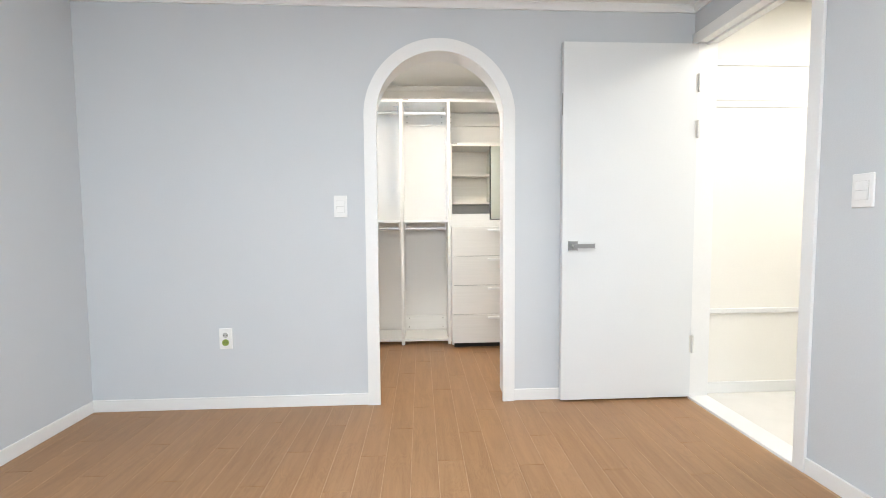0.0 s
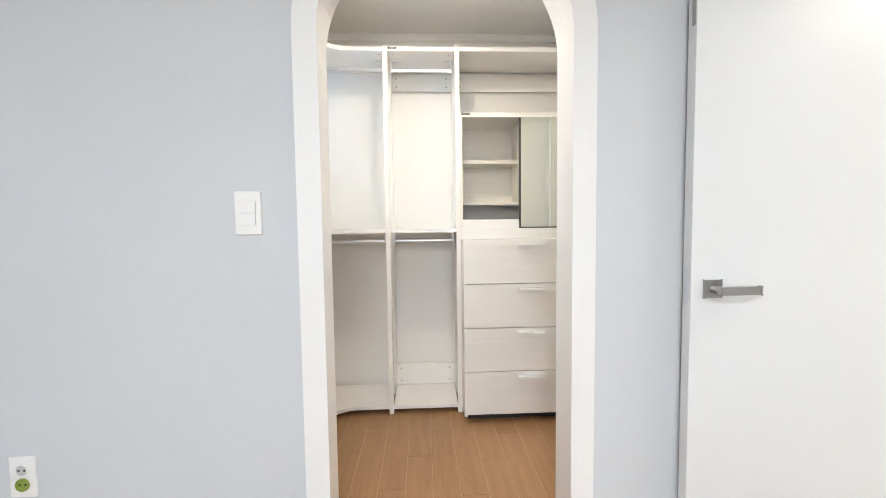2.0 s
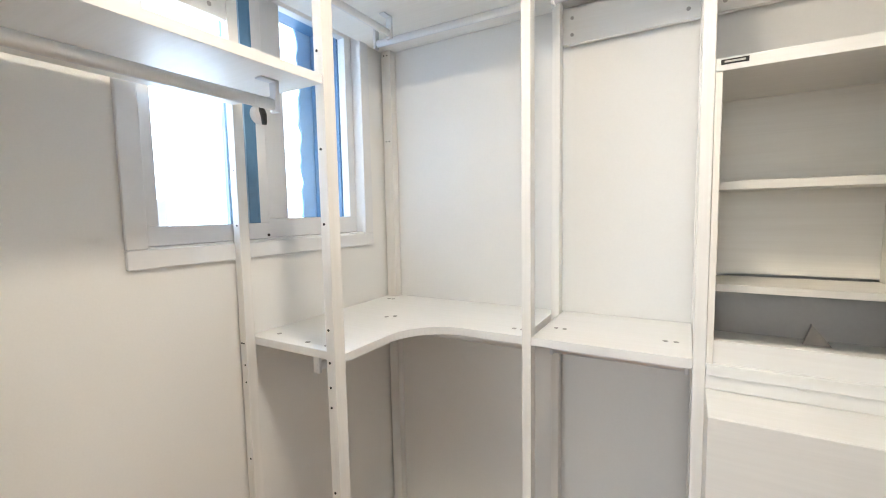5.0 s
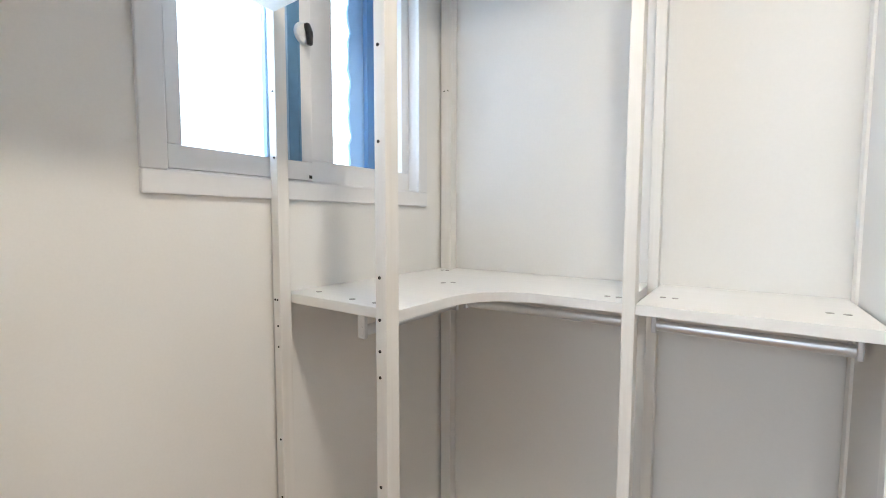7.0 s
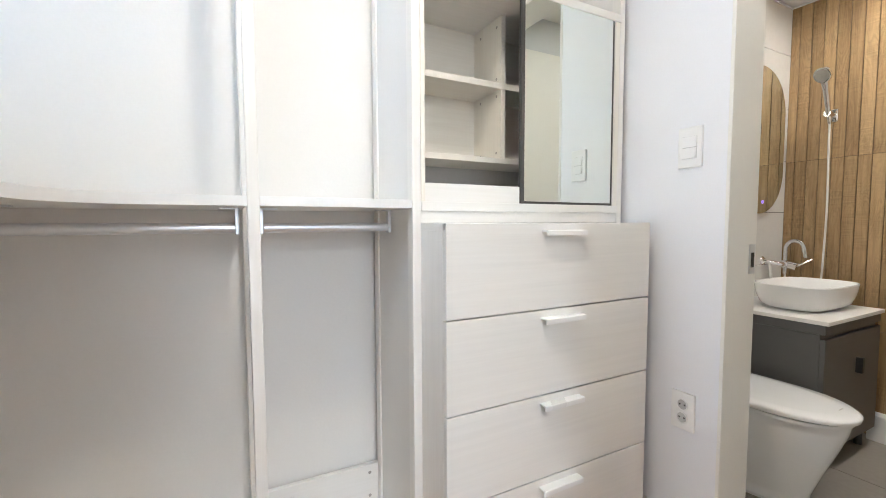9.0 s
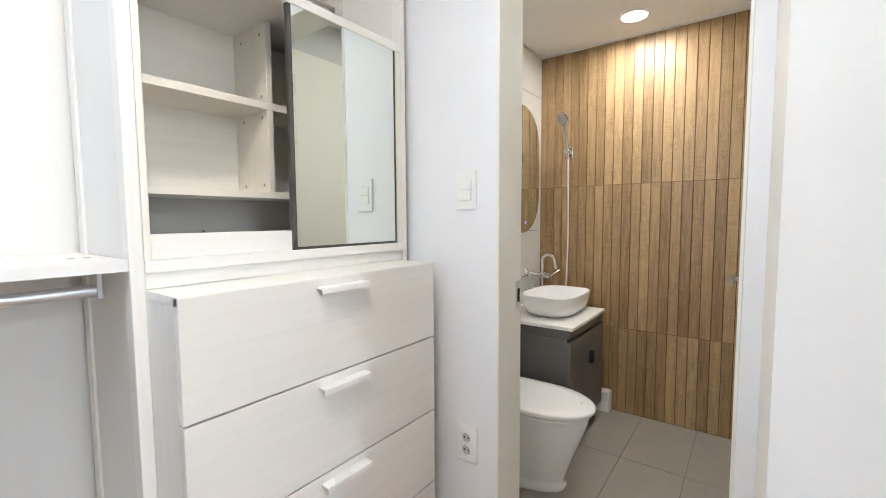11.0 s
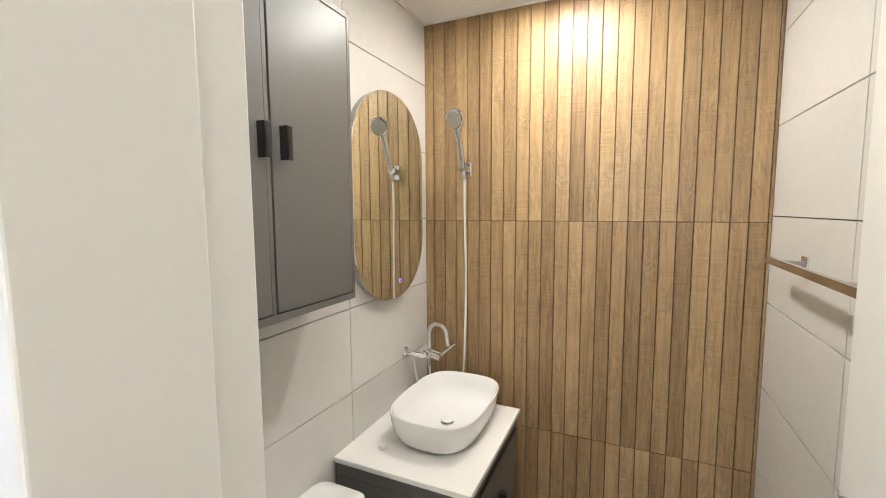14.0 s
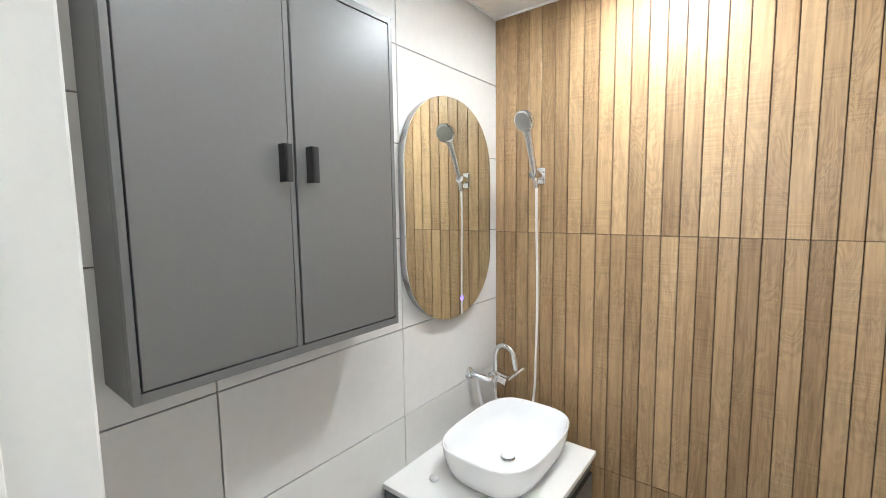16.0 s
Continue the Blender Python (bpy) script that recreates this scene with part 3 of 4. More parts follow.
bdoor = thing("door_2", (BX0, BDY0, BATH_FLOOR), "off-white flush bathroom door standing open into the bathroom", "door", "", "structure")
part("leaf", solid(1.874, 2.436, 3.236, 3.272, BATH_FLOOR + 0.05, BDTOP - 0.012, 0.002), M_BATH_DOOR, bdoor)
lever(bdoor, (2.386, 3.272, 0.942), (0, 1, 0), (-1, 0, 0))
lever(bdoor, (2.386, 3.236, 0.942), (0, -1, 0), (-1, 0, 0))
for z in (1.86, 1.60, 0.30):
    hinge(bdoor, 1.854, 3.282, z)
    part("hinge_plate", solid(1.806, 1.848, 3.2855, 3.2885, z - 0.05, z + 0.05, 0.001), M_HINGE, bdoor)
    part("hinge_plate", solid(1.873, 1.902, 3.2715, 3.2745, z - 0.05, z + 0.05, 0.001), M_HINGE, bdoor)
strike = thing("strike_plate", (1.82, BDY1 - 0.007, 0.9), "steel strike plate let into the white door frame", "strike plate")
part("plate", solid(1.806, 1.838, BDY1 - 0.0085, BDY1 - 0.0055, 0.865, 0.955, 0.001), M_ALU, strike)
part("keep", solid(1.814, 1.830, BDY1 - 0.0095, BDY1 - 0.008, 0.885, 0.93), M_HOLE, strike, "dark latch hole")


# ---------------------------------------------------------------- switches and outlets
def wall_plate(name, at, normal, w, h, kind, label, category):
    """A plastic plate on a wall; normal along -y or -x."""
    root = thing(name, at, label, category)
    x, y, z = at

    def put(nm, u0, u1, d0, d1, v0, v1, mat, bev, par, lab=""):
        if normal == "-y":
            return part(nm, solid(x + u0, x + u1, y - d1, y - d0, z + v0, z + v1, bev), mat, par, lab)
        return part(nm, solid(x - d1, x - d0, y - u1, y - u0, z + v0, z + v1, bev), mat, par, lab)

    plate = put("plate", -w / 2, w / 2, 0, 0.009, -h / 2, h / 2, M_PLASTIC, 0.003, root)
    if kind == "switch":
        put("well", -0.0225, 0.0225, 0.0085, 0.0094, -0.034, 0.034, M_WELL, 0, root, "shaded switch well")
        for v0, v1, lo, hi in ((0.0007, 0.0335, 0.0142, 0.0102), (-0.0335, -0.0007, 0.0150, 0.0108)):
            side = [(0.009, v0), (lo, v0), (hi, v1), (0.009, v1)]
            if normal == "-y":
                bm = prism([(y - d, z + v) for d, v in side], "x", x - 0.0215, x + 0.0215)
            else:
                bm = prism([(x - d, z + v) for d, v in side], "y", y - 0.0215, y + 0.0215)
            part("rocker", bm, M_PLASTIC, root, "white rocker switch")
    else:
        for k, v in enumerate((0.021, -0.021)):
            ring = []
            for r, d in ((0.0190, 0.0085), (0.0186, 0.0135), (0.0166, 0.0135), (0.0158, 0.0096)):
                pts = []
                for q in range(24):
                    c, s = r * math.cos(q * math.pi / 12), r * math.sin(q * math.pi / 12)
                    pts.append((x + c, y - d, z + v + s) if normal == "-y" else (x - d, y - c, z + v + s))
                ring.append(pts)
            green = kind == "green" and k == 1
            sock = part("socket", loft(ring), M_GREEN if green else M_PLASTIC, root, "green earthed socket" if green else "white round socket")
            smooth(sock)
            well = [(x + 0.0155 * math.cos(q * math.pi / 12), y - 0.0094, z + v + 0.0155 * math.sin(q * math.pi / 12)) if normal == "-y" else (x - 0.0094, y - 0.0155 * math.cos(q * math.pi / 12), z + v + 0.0155 * math.sin(q * math.pi / 12)) for q in range(24)]
            wall_in = [(p[0], p[1] - 0.0008, p[2]) if normal == "-y" else (p[0] - 0.0008, p[1], p[2]) for p in well]
            part("well", loft([well, wall_in]), M_GREEN if green else M_WELL, sock)
            for s in (-0.008, 0.008):
                put("pin_hole", s - 0.0026, s + 0.0026, 0.0092, 0.0108, v - 0.0026, v + 0.0026, M_HOLE, 0, sock)
    return root


wall_plate("light_switch", (0.167, AY0, 1.151), "-y", 0.074, 0.122, "switch", "white plastic light switch on the blue-grey wall", "switch")
wall_plate("wall_outlet", (-0.493, AY0, 0.406), "-y", 0.072, 0.118, "green", "white double outlet with a green socket on the wall", "outlet")
wall_plate("light_switch", (WX1, 2.066, 1.158), "-x", 0.075, 0.122, "switch", "white light switch beside the bedroom door frame", "switch")
wall_plate("light_switch", (CX1, 4.003, 1.253), "-x", 0.076, 0.125, "switch", "white light switch on the closet partition wall", "switch")
wall_plate("wall_outlet", (CX1, 4.0, 0.42), "-x", 0.076, 0.122, "plain", "white double wall outlet beside the chest of drawers", "outlet")


# ---------------------------------------------------------------- window
win = thing("window_1", (CX0, 4.03, WZ0), "white plastic sliding window with an outer frame toned to bluish shade", "window", "", "structure")


def ring_frame(y0, y1, z0, z1, w, xa, xb, bevel=0.003):
    bm = solid(xa, xb, y0, y1, z0, z0 + w, bevel)
    solid(xa, xb, y0, y1, z1 - w, z1, bevel, bm)
    solid(xa, xb, y0, y0 + w, z0 + w, z1 - w, bevel, bm)
    solid(xa, xb, y1 - w, y1, z0 + w, z1 - w, bevel, bm)
    return bm


def sash_frame(y0, y1, z0, z1, left, right, low, xa, xb):
    bm = solid(xa, xb, y0, y1, z0, z0 + low, 0.002)
    solid(xa, xb, y0, y1, z1 - low, z1, 0.002, bm)
    solid(xa, xb, y0, y0 + left, z0 + low, z1 - low, 0.002, bm)
    solid(xa, xb, y1 - right, y1, z0 + low, z1 - low, 0.002, bm)
    return bm


part("window_casing", ring_frame(3.606, 4.462, 1.31, 2.20, 0.046, CX0 - 0.002, CX0 + 0.012), M_UPVC, win, "broad white window casing")
part("window_frame", ring_frame(WY0 - 0.001, WY1 + 0.001, WZ0 - 0.001, WZ1 + 0.001, 0.010, CX0 - 0.11, CX0 - 0.0025), M_UPVC, win)
s1 = part("sash", sash_frame(3.657, 3.996, 1.362, 2.150, 0.028, 0.036, 0.047, CX0 - 0.036, CX0 - 0.004), M_UPVC, win, "white sliding sash")
part("pane", solid(CX0 - 0.026, CX0 - 0.022, 3.68, 3.965, 1.405, 2.11), M_GLASS, s1)
s2 = part("sash", sash_frame(3.985, 4.424, 1.362, 2.150, 0.110, 0.036, 0.060, CX0 - 0.075, CX0 - 0.040), M_UPVC, win, "white sliding sash")
part("pane", solid(CX0 - 0.063, CX0 - 0.059, 4.085, 4.395, 1.41, 2.10), M_GLASS, s2)
for ob in (s1, s2):
    for c in ob.children:
        c.visible_shadow = False
part("latch", tube([(CX0 - 0.006, 3.972, 1.724), (CX0 + 0.006, 3.972, 1.724), (CX0 + 0.011, 3.972, 1.724)], [0.027, 0.026, 0.020], 20), M_UPVC, s1, "round white sash latch")
part("latch_lever", tube([(CX0 + 0.010, 3.974, 1.742), (CX0 + 0.019, 3.975, 1.722), (CX0 + 0.019, 3.976, 1.694)], [0.009, 0.009, 0.007], 10), M_BLACK, s1, "black latch lever")
part("blue_film", solid(CX0 - 0.020, CX0 - 0.0034, 3.868, 3.928, 1.409, 2.103, 0.001), M_PALEBLUE, s1, "pale blue protective film on the stile")
part("blue_seal", solid(CX0 - 0.020, CX0 - 0.0032, 3.928, 3.956, 1.409, 2.103, 0.001), M_BLUEFRAME, s1, "blue film strip on the stile")
part("dark_seal", solid(CX0 - 0.020, CX0 - 0.0030, 3.956, 3.963, 1.409, 2.103, 0.001), M_BLUEFRAME, s1, "dark blue rubber seal")
part("roller_screw", solid(CX0 - 0.005, CX0 - 0.0025, 3.984, 3.992, 1.368, 1.376), M_HOLE, s1)
# outer frame is coloured blue to hold the cool shade of the reveal
bm = solid(CX0 - 0.215, CX0 - 0.112, WY0 - 0.001, WY0 + 0.014, WZ0, WZ1)
solid(CX0 - 0.215, CX0 - 0.112, WY1 - 0.014, WY1 + 0.001, WZ0, WZ1, bm=bm)
solid(CX0 - 0.215, CX0 - 0.112, WY0 + 0.014, WY1 - 0.014, WZ1 - 0.03, WZ1 + 0.001, bm=bm)
solid(CX0 - 0.215, CX0 - 0.112, WY0 + 0.014, WY1 - 0.014, WZ0 - 0.001, WZ0 + 0.02, bm=bm)
part("outer_frame", bm, M_BLUEFRAME, win, "outer window frame with bluish shade in its colour")
part("outer_stile", solid(CX0 - 0.22, CX0 - 0.19, 4.012, 4.098, WZ0, WZ1 - 0.03, 0.003), M_PALEBLUE, win, "pale blue outer sash stile")
part("outer_bead", solid(CX0 - 0.215, CX0 - 0.185, 4.098, 4.112, WZ0, WZ1 - 0.03, 0.002), M_BLUEFRAME, win, "dark blue sash bead")
wavy = [(4.50, 1.30), (4.50, 2.20)] + [(4.325 + 0.006 * math.sin(k * 2.3) + 0.004 * math.sin(k * 5.1), 2.20 - 0.90 * k / 28) for k in range(29)]
part("outer_sheet", prism(wavy, "x", CX0 - 0.235, CX0 - 0.225), M_PALEBLUE, win, "pale blue sheet with a ragged edge")
part("outer_post", solid(CX0 - 0.22, CX0 - 0.20, 4.385, 4.43, WZ0, WZ1, 0.002), M_BLUEFRAME, win, "blue outer post")
# both sheets glow to give the bright outside; neither is a lamp
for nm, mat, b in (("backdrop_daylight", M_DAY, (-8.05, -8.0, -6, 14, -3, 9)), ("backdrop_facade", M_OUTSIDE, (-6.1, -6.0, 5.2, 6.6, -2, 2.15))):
    bd = structure(nm, solid(*b), mat, "glowing backdrop sheet for the hazy daylight outside the window")


# ---------------------------------------------------------------- closet system
FRONT, BACK = 4.235, 4.562
U2, U3, U4 = (0.446, 0.472), (0.850, 0.875), (1.638, 1.662)


def dots(parent, places, axis, r=0.0035, mat=M_HOLE, name="screw_hole", out=0.0012):
    """Small round caps or drilled holes, each a disc of its own."""
    for p in places:
        v = Vector((1, 0, 0)) if axis == "x" else Vector((0, -1, 0)) if axis == "y" else Vector((0, 0, 1))
        p = Vector(p)
        part(name, tube([p - v * 0.001, p + v * out], r, 10), mat, parent)


def upright(x0, x1, label, south=FRONT, panel=True):
    u = thing("shelf_upright", ((x0 + x1) / 2, south, 0), label, "upright", "closet uprights")
    part("front_post", solid(x0, x1, south, south + 0.036, 0.0, 2.115, 0.002), M_FURN, u)
    part("back_post", solid(x0, x1, BACK - 0.036, BACK, 0.0, 2.115, 0.002), M_FURN, u)
    if panel:
        part("side_panel", solid(x0 + 0.006, x1 - 0.006, south + 0.036, BACK - 0.036, 0.06, 2.09), M_BACK, u)
    return u


upright(*U2, "slim white upright with front and back posts", FRONT, False)
upright(*U3, "slim white upright between rail bay and drawer unit")
upright(*U4, "slim white end upright beside the partition wall")
lad = thing("shelf_upright", (0.096, 3.886, 0), "pair of white drilled posts that end the corner shelves", "upright", "closet uprights")
fp = part("front_post", solid(0.082, 0.110, 3.868, 3.904, 0, 2.115, 0.002), M_FURN, lad)
bp = part("back_post", solid(-0.252, -0.224, 3.866, 3.896, 0, 2.115, 0.002), M_FURN, lad)
dots(fp, [(0.093, 3.868, z) for z in (0.42, 0.595, 0.740, 0.959, 1.010, 1.071, 1.152, 1.406, 1.58, 1.80, 1.95)], "y", 0.0032)
dots(bp, [(-0.234, 3.866, z) for z in (0.592, 0.736, 0.962, 1.012, 1.074, 1.404, 1.553)] + [(-0.243, 3.866, 1.074)], "y", 0.0026)
cor = thing("corner_post", (-0.235, 4.55, 0), "white post in the corner of the closet", "upright", "closet uprights")
cpm = part("post", solid(-0.252, -0.208, 4.548, 4.584, 0, 2.09, 0.002), M_FURN, cor)
dots(cpm, [(-0.222, 4.548, 1.722), (-0.238, 4.548, 1.722), (-0.222, 4.548, 2.06), (-0.238, 4.548, 2.06)], "y", 0.0026)


def l_shelf(z0, z1, radius, south, label):
    """An L-shaped corner board with a hollow rounded inner corner."""
    edge = 0.108
    cx, cy = edge + radius, FRONT + 0.004 - radius
    pts = [(CX0 + 0.002, south), (edge, south)] + arc(cx, cy, radius, 180, 90, 14) + [(U2[0] + 0.001, FRONT + 0.004), (U2[0] + 0.001, CY1 - 0.002), (CX0 + 0.002, CY1 - 0.002)]
    sh = thing("corner_shelf", (CX0, FRONT, z0), label, "shelf", "corner shelves")
    bm = prism(pts, "z", z0, z1)
    bmesh.ops.bevel(bm, geom=[e for e in bm.edges if abs(e.verts[0].co.z - e.verts[1].co.z) < 1e-6], offset=0.0015, segments=1, affect="EDGES")
    part("board", bm, M_FURN_X, sh)
    front = [(edge, south)] + arc(cx, cy, radius, 180, 90, 14) + [(U2[0] + 0.001, FRONT + 0.004)]
    back = [(edge - 0.0008, south)] + arc(cx, cy, radius + 0.0008, 180, 90, 14) + [(U2[0] + 0.001, FRONT + 0.0048)]
    fr = [(u + 0.0008 * (1 if k < 8 else 0), v - 0.0008 * (0 if k < 8 else 1)) for k, (u, v) in enumerate(front)]
    part("edge_band", prism(fr + back[::-1], "z", z0 + 0.0005, z1 - 0.0005), M_TRIM, sh, "smooth white edge band")
    return sh


mid = l_shelf(1.063, 1.086, 0.16, 3.898, "white curved corner shelf with a rounded hollow edge")
dots(mid, [(-0.19, 3.95, 1.086), (-0.05, 3.93, 1.086), (-0.03, 4.25, 1.086), (-0.01, 4.27, 1.086), (0.02, 3.93, 1.086), (-0.21, 4.50, 1.086), (-0.19, 4.50, 1.086), (0.40, 4.30, 1.086), (0.425, 4.30, 1.086)], "z", 0.007, M_SCREW, "screw_cap")
l_shelf(2.078, 2.102, 0.16, AY1 + 0.003, "white curved top shelf of the corner unit")
l_shelf(0.03, 0.05, 0.16, 3.898, "white curved bottom board of the corner unit")


def bay_shelf(x0, x1, z0, z1, label, caps=True, y0=FRONT + 0.004, y1=CY1 - 0.002):
    sh = thing("shelf", ((x0 + x1) / 2, y0, z0), label, "shelf", "closet shelves")
    part("board", solid(x0, x1, y0, y1, z0, z1, 0.0015), M_FURN_X, sh)
    part("edge_band", solid(x0 + 0.0005, x1 - 0.0005, y0 - 0.001, y0 + 0.001, z0 + 0.0005, z1 - 0.0005), M_TRIM, sh, "smooth white edge band")
    if caps:
        dots(sh, [(x0 + dx, 4.36 + dy, z1) for dx in (0.035, 0.06) for dy in (0, )] + [(x1 - dx, 4.36, z1) for dx in (0.035, 0.06)], "z", 0.0065, M_SCREW, "screw_cap")
    return sh


bay_shelf(U2[1], U3[0], 1.063, 1.086, "white shelf board across the hanging bay")
bay_shelf(U2[1], U3[0], 2.078, 2.102, "white top shelf board of the hanging bay", False)
bay_shelf(U2[1], U3[0], 0.03, 0.05, "white bottom board of the hanging bay", False)
bay_shelf(U3[1], U4[0], 2.078, 2.102, "white top shelf board over the drawer unit", False)
# small label strips on two shelf edges
for x, y, z in ((0.50, FRONT + 0.0035, 2.094), (0.908, FRONT - 0.0035, 1.729)):
    tag = thing("maker_label", (x, y, z), "small dark label strip on the shelf edge", "label")
    part("strip", solid(x - 0.024, x + 0.024, y - 0.002, y, z - 0.005, z + 0.005), M_HOLE, tag)
    part("print", solid(x - 0.018, x + 0.018, y - 0.0028, y - 0.0018, z - 0.0018, z + 0.0018), M_SCREW, tag, "pale printed line")

# upper side shelf under the window head, between the wall and the posts
side = thing("shelf", (-0.07, 3.55, 1.723), "white side shelf crossing the window with a rail below", "shelf", "closet shelves")
part("board", solid(-0.222, 0.107, AY1 + 0.003, 3.867, 1.724, 1.746, 0.0015), M_FURN_X, side)
part("edge_band", solid(0.106, 0.108, AY1 + 0.0035, 3.8665, 1.7245, 1.7455), M_TRIM, side, "smooth white edge band")
rail_w = thing("back_rail", (CX0 + 0.02, 3.55, 1.94), "white back rail board across the window head", "rail board", "back rails")
bm = solid(-0.244, -0.226, AY1 + 0.003, 3.865, 1.94, 2.055, 0.0015)
rb = part("board", bm, M_FURN_X, rail_w)
dots(rb, [(-0.226, 3.82, z) for z in (1.965, 2.03)], "x", 0.006, M_SCREW, "screw_cap")


def back_rail(x0, x1, z0, z1, label):
    r = thing("back_rail", ((x0 + x1) / 2, 4.56, z0), label, "rail board", "back rails")
    b = part("board", solid(x0, x1, 4.556, 4.574, z0, z1, 0.0015), M_FURN_X, r)
    dots(b, [(x, 4.556, z) for x in (x0 + 0.03, x1 - 0.03) for z in (z0 + 0.028, z1 - 0.028)], "y", 0.0055, M_SCREW, "screw_cap")


under = thing("shelf_screws", (0.66, 4.3, 2.078), "screw caps under the top shelf boards", "screw caps")
dots(under, [(x, y, 2.078) for x, y in ((0.42, 4.29), (0.50, 4.29), (0.82, 4.29), (0.50, 4.52), (0.82, 4.52), (0.905, 4.29), (1.60, 4.29), (0.905, 4.52))], "z", 0.0055, M_SCREW, "screw_cap", -0.0012)
back_rail(U2[1], U3[0], 1.953, 2.060, "white screwed back rail under the top shelf")
back_rail(U3[1], U4[0], 1.953, 2.060, "wide white back rail over the drawer unit")
back_rail(U2[1], U3[0], 0.052, 0.19, "white screwed back rail over the bottom board")


def rod(a, b, top, label):
    """An oval hanging rail with a bracket at each end, hung from the board above."""
    a, b = Vector(a), Vector(b)
    r = thing("clothes_rail", (a + b) / 2, label, "clothes rail", "clothes rails")
    d = (b - a).normalized()
    w = d.cross(Vector((0, 0, 1)))
    prof = [(0.0075 * math.cos(t * math.pi / 8), 0.013 * math.sin(t * math.pi / 8)) for t in range(16)]
    rail = part("rail", loft([[p + w * u + Vector((0, 0, v)) for u, v in prof] for p in (a, b)]), M_ALU, r)
    smooth(rail, 50)
    for p, s in ((a, 1), (b, -1)):
        e = p + d * (s * 0.006)
        low = p.z - 0.017
        if abs(d.x) > 0.5:
            bm = solid(e.x - 0.005, e.x + 0.005, e.y - 0.011, e.y + 0.011, low, top, 0.002)
            solid(e.x - 0.005 if s > 0 else e.x - 0.04, e.x + 0.04 if s > 0 else e.x + 0.005, e.y - 0.011, e.y + 0.011, top - 0.004, top, 0.001, bm)
        else:
            bm = solid(e.x - 0.011, e.x + 0.011, e.y - 0.005, e.y + 0.005, low, top, 0.002)
            solid(e.x - 0.011, e.x + 0.011, e.y - 0.005 if s > 0 else e.y - 0.04, e.y + 0.04 if s > 0 else e.y + 0.005, top - 0.004, top, 0.001, bm)
        part("bracket", bm, M_ALU, r, "grey rail bracket")


for z, top in ((1.012, 1.063), (2.025, 2.078)):
    rod((U2[1] + 0.008, 4.395, z), (U3[0] - 0.004, 4.395, z), top, "satin aluminium clothes rail under the shelf")
    rod((-0.035 if top < 2 else -0.14, 4.372, z), (U2[0] - 0.012, 4.385, z), top, "satin aluminium clothes rail under the corner shelf")
    rod((-0.04, 3.945, z), (-0.04, 4.33, z), top, "short satin aluminium rail under the corner shelf")
rod((0.035, AY1 + 0.02, 1.672), (0.035, 3.80, 1.672), 1.724, "satin aluminium rail under the side shelf")
clip = thing("wall_clip", (CX0, 3.363, 1.56), "small clear plastic clip screwed to the wall", "clip")
part("plate", solid(CX0 - 0.001, CX0 + 0.006, 3.343, 3.385, 1.545, 1.578, 0.002), M_COUNTER, clip)
part("screw", tube([(CX0 + 0.005, 3.363, 1.561), (CX0 + 0.009, 3.363, 1.561)], 0.006, 10), M_SCREW, clip)

# ---- chest of drawers
chest = thing("chest_of_drawers", (1.25, 4.09, 0), "white ash-look chest with four drawers", "chest of drawers")
HX0, HX1, HY0 = 0.877, 1.625, 4.090
part("top", solid(HX0 - 0.002, HX1, HY0 + 0.002, 4.40, 1.004, 1.0225, 0.0015), M_FURN_X, chest)
part("side", solid(HX0 - 0.002, HX0 + 0.016, HY0 + 0.019, 4.40, 0.03, 1.004, 0.001), M_FURN, chest)
part("side", solid(HX1 - 0.018, HX1, HY0 + 0.019, 4.40, 0.03, 1.004, 0.001), M_FURN, chest)
# plinth and back sheet are blackened to hold shade below and between drawers
part("plinth", solid(HX0 + 0.02, HX1 - 0.02, HY0 + 0.06, HY0 + 0.075, 0.0, 0.05), M_HOLE, chest, "recessed plinth with under-chest shade in its near-black")
part("back", solid(HX0 + 0.016, HX1 - 0.018, HY0 + 0.021, HY0 + 0.026, 0.05, 1.004), M_HOLE, chest, "near-black sheet that holds the shade in the drawer gaps")
for k in range(4):
    zt = 1.0225 - 0.2445 * k if k else 1.0215
    zb = 1.0265 - 0.2445 * (k + 1)
    d = part("drawer", solid(HX0 - 0.002, HX1, HY0, HY0 + 0.0185, zb, zt, 0.0018), M_DRAWER, chest)
    zh = zt - 0.021
    bm = prism([(HY0 + 0.0005, zh + 0.002), (HY0 - 0.025, zh + 0.002), (HY0 - 0.027, zh), (HY0 - 0.027, zh - 0.013), (HY0 - 0.022, zh - 0.013), (HY0 - 0.022, zh - 0.0025), (HY0 + 0.0005, zh - 0.0025)], "x", 1.173, 1.319)
    part("handle", bm, M_PLASTIC, d, "slim white edge pull")

# ---- vanity cabinet with the sliding mirror
cab = thing("mirror_cabinet", (1.26, FRONT, 1.023), "white open cabinet with shelves and a sliding mirror door", "cabinet")
KX0, KX1, KY0, KY1 = 0.8755, 1.6375, FRONT - 0.004, 4.552
part("top_board", solid(KX0, KX1, KY0, KY1, 1.712, 1.738, 0.0015), M_FURN_X, cab)
part("side_board", solid(KX0, KX0 + 0.013, KY0 + 0.004, KY1, 1.08, 1.712, 0.001), M_CREAM, cab)
part("side_board", solid(KX1 - 0.022, KX1, KY0 + 0.004, KY1, 1.08, 1.712, 0.001), M_CREAM, cab)
part("back_board", solid(KX0 + 0.013, KX1 - 0.022, KY1 - 0.007, KY1 - 0.001, 1.248, 1.712), M_CREAM_X, cab)
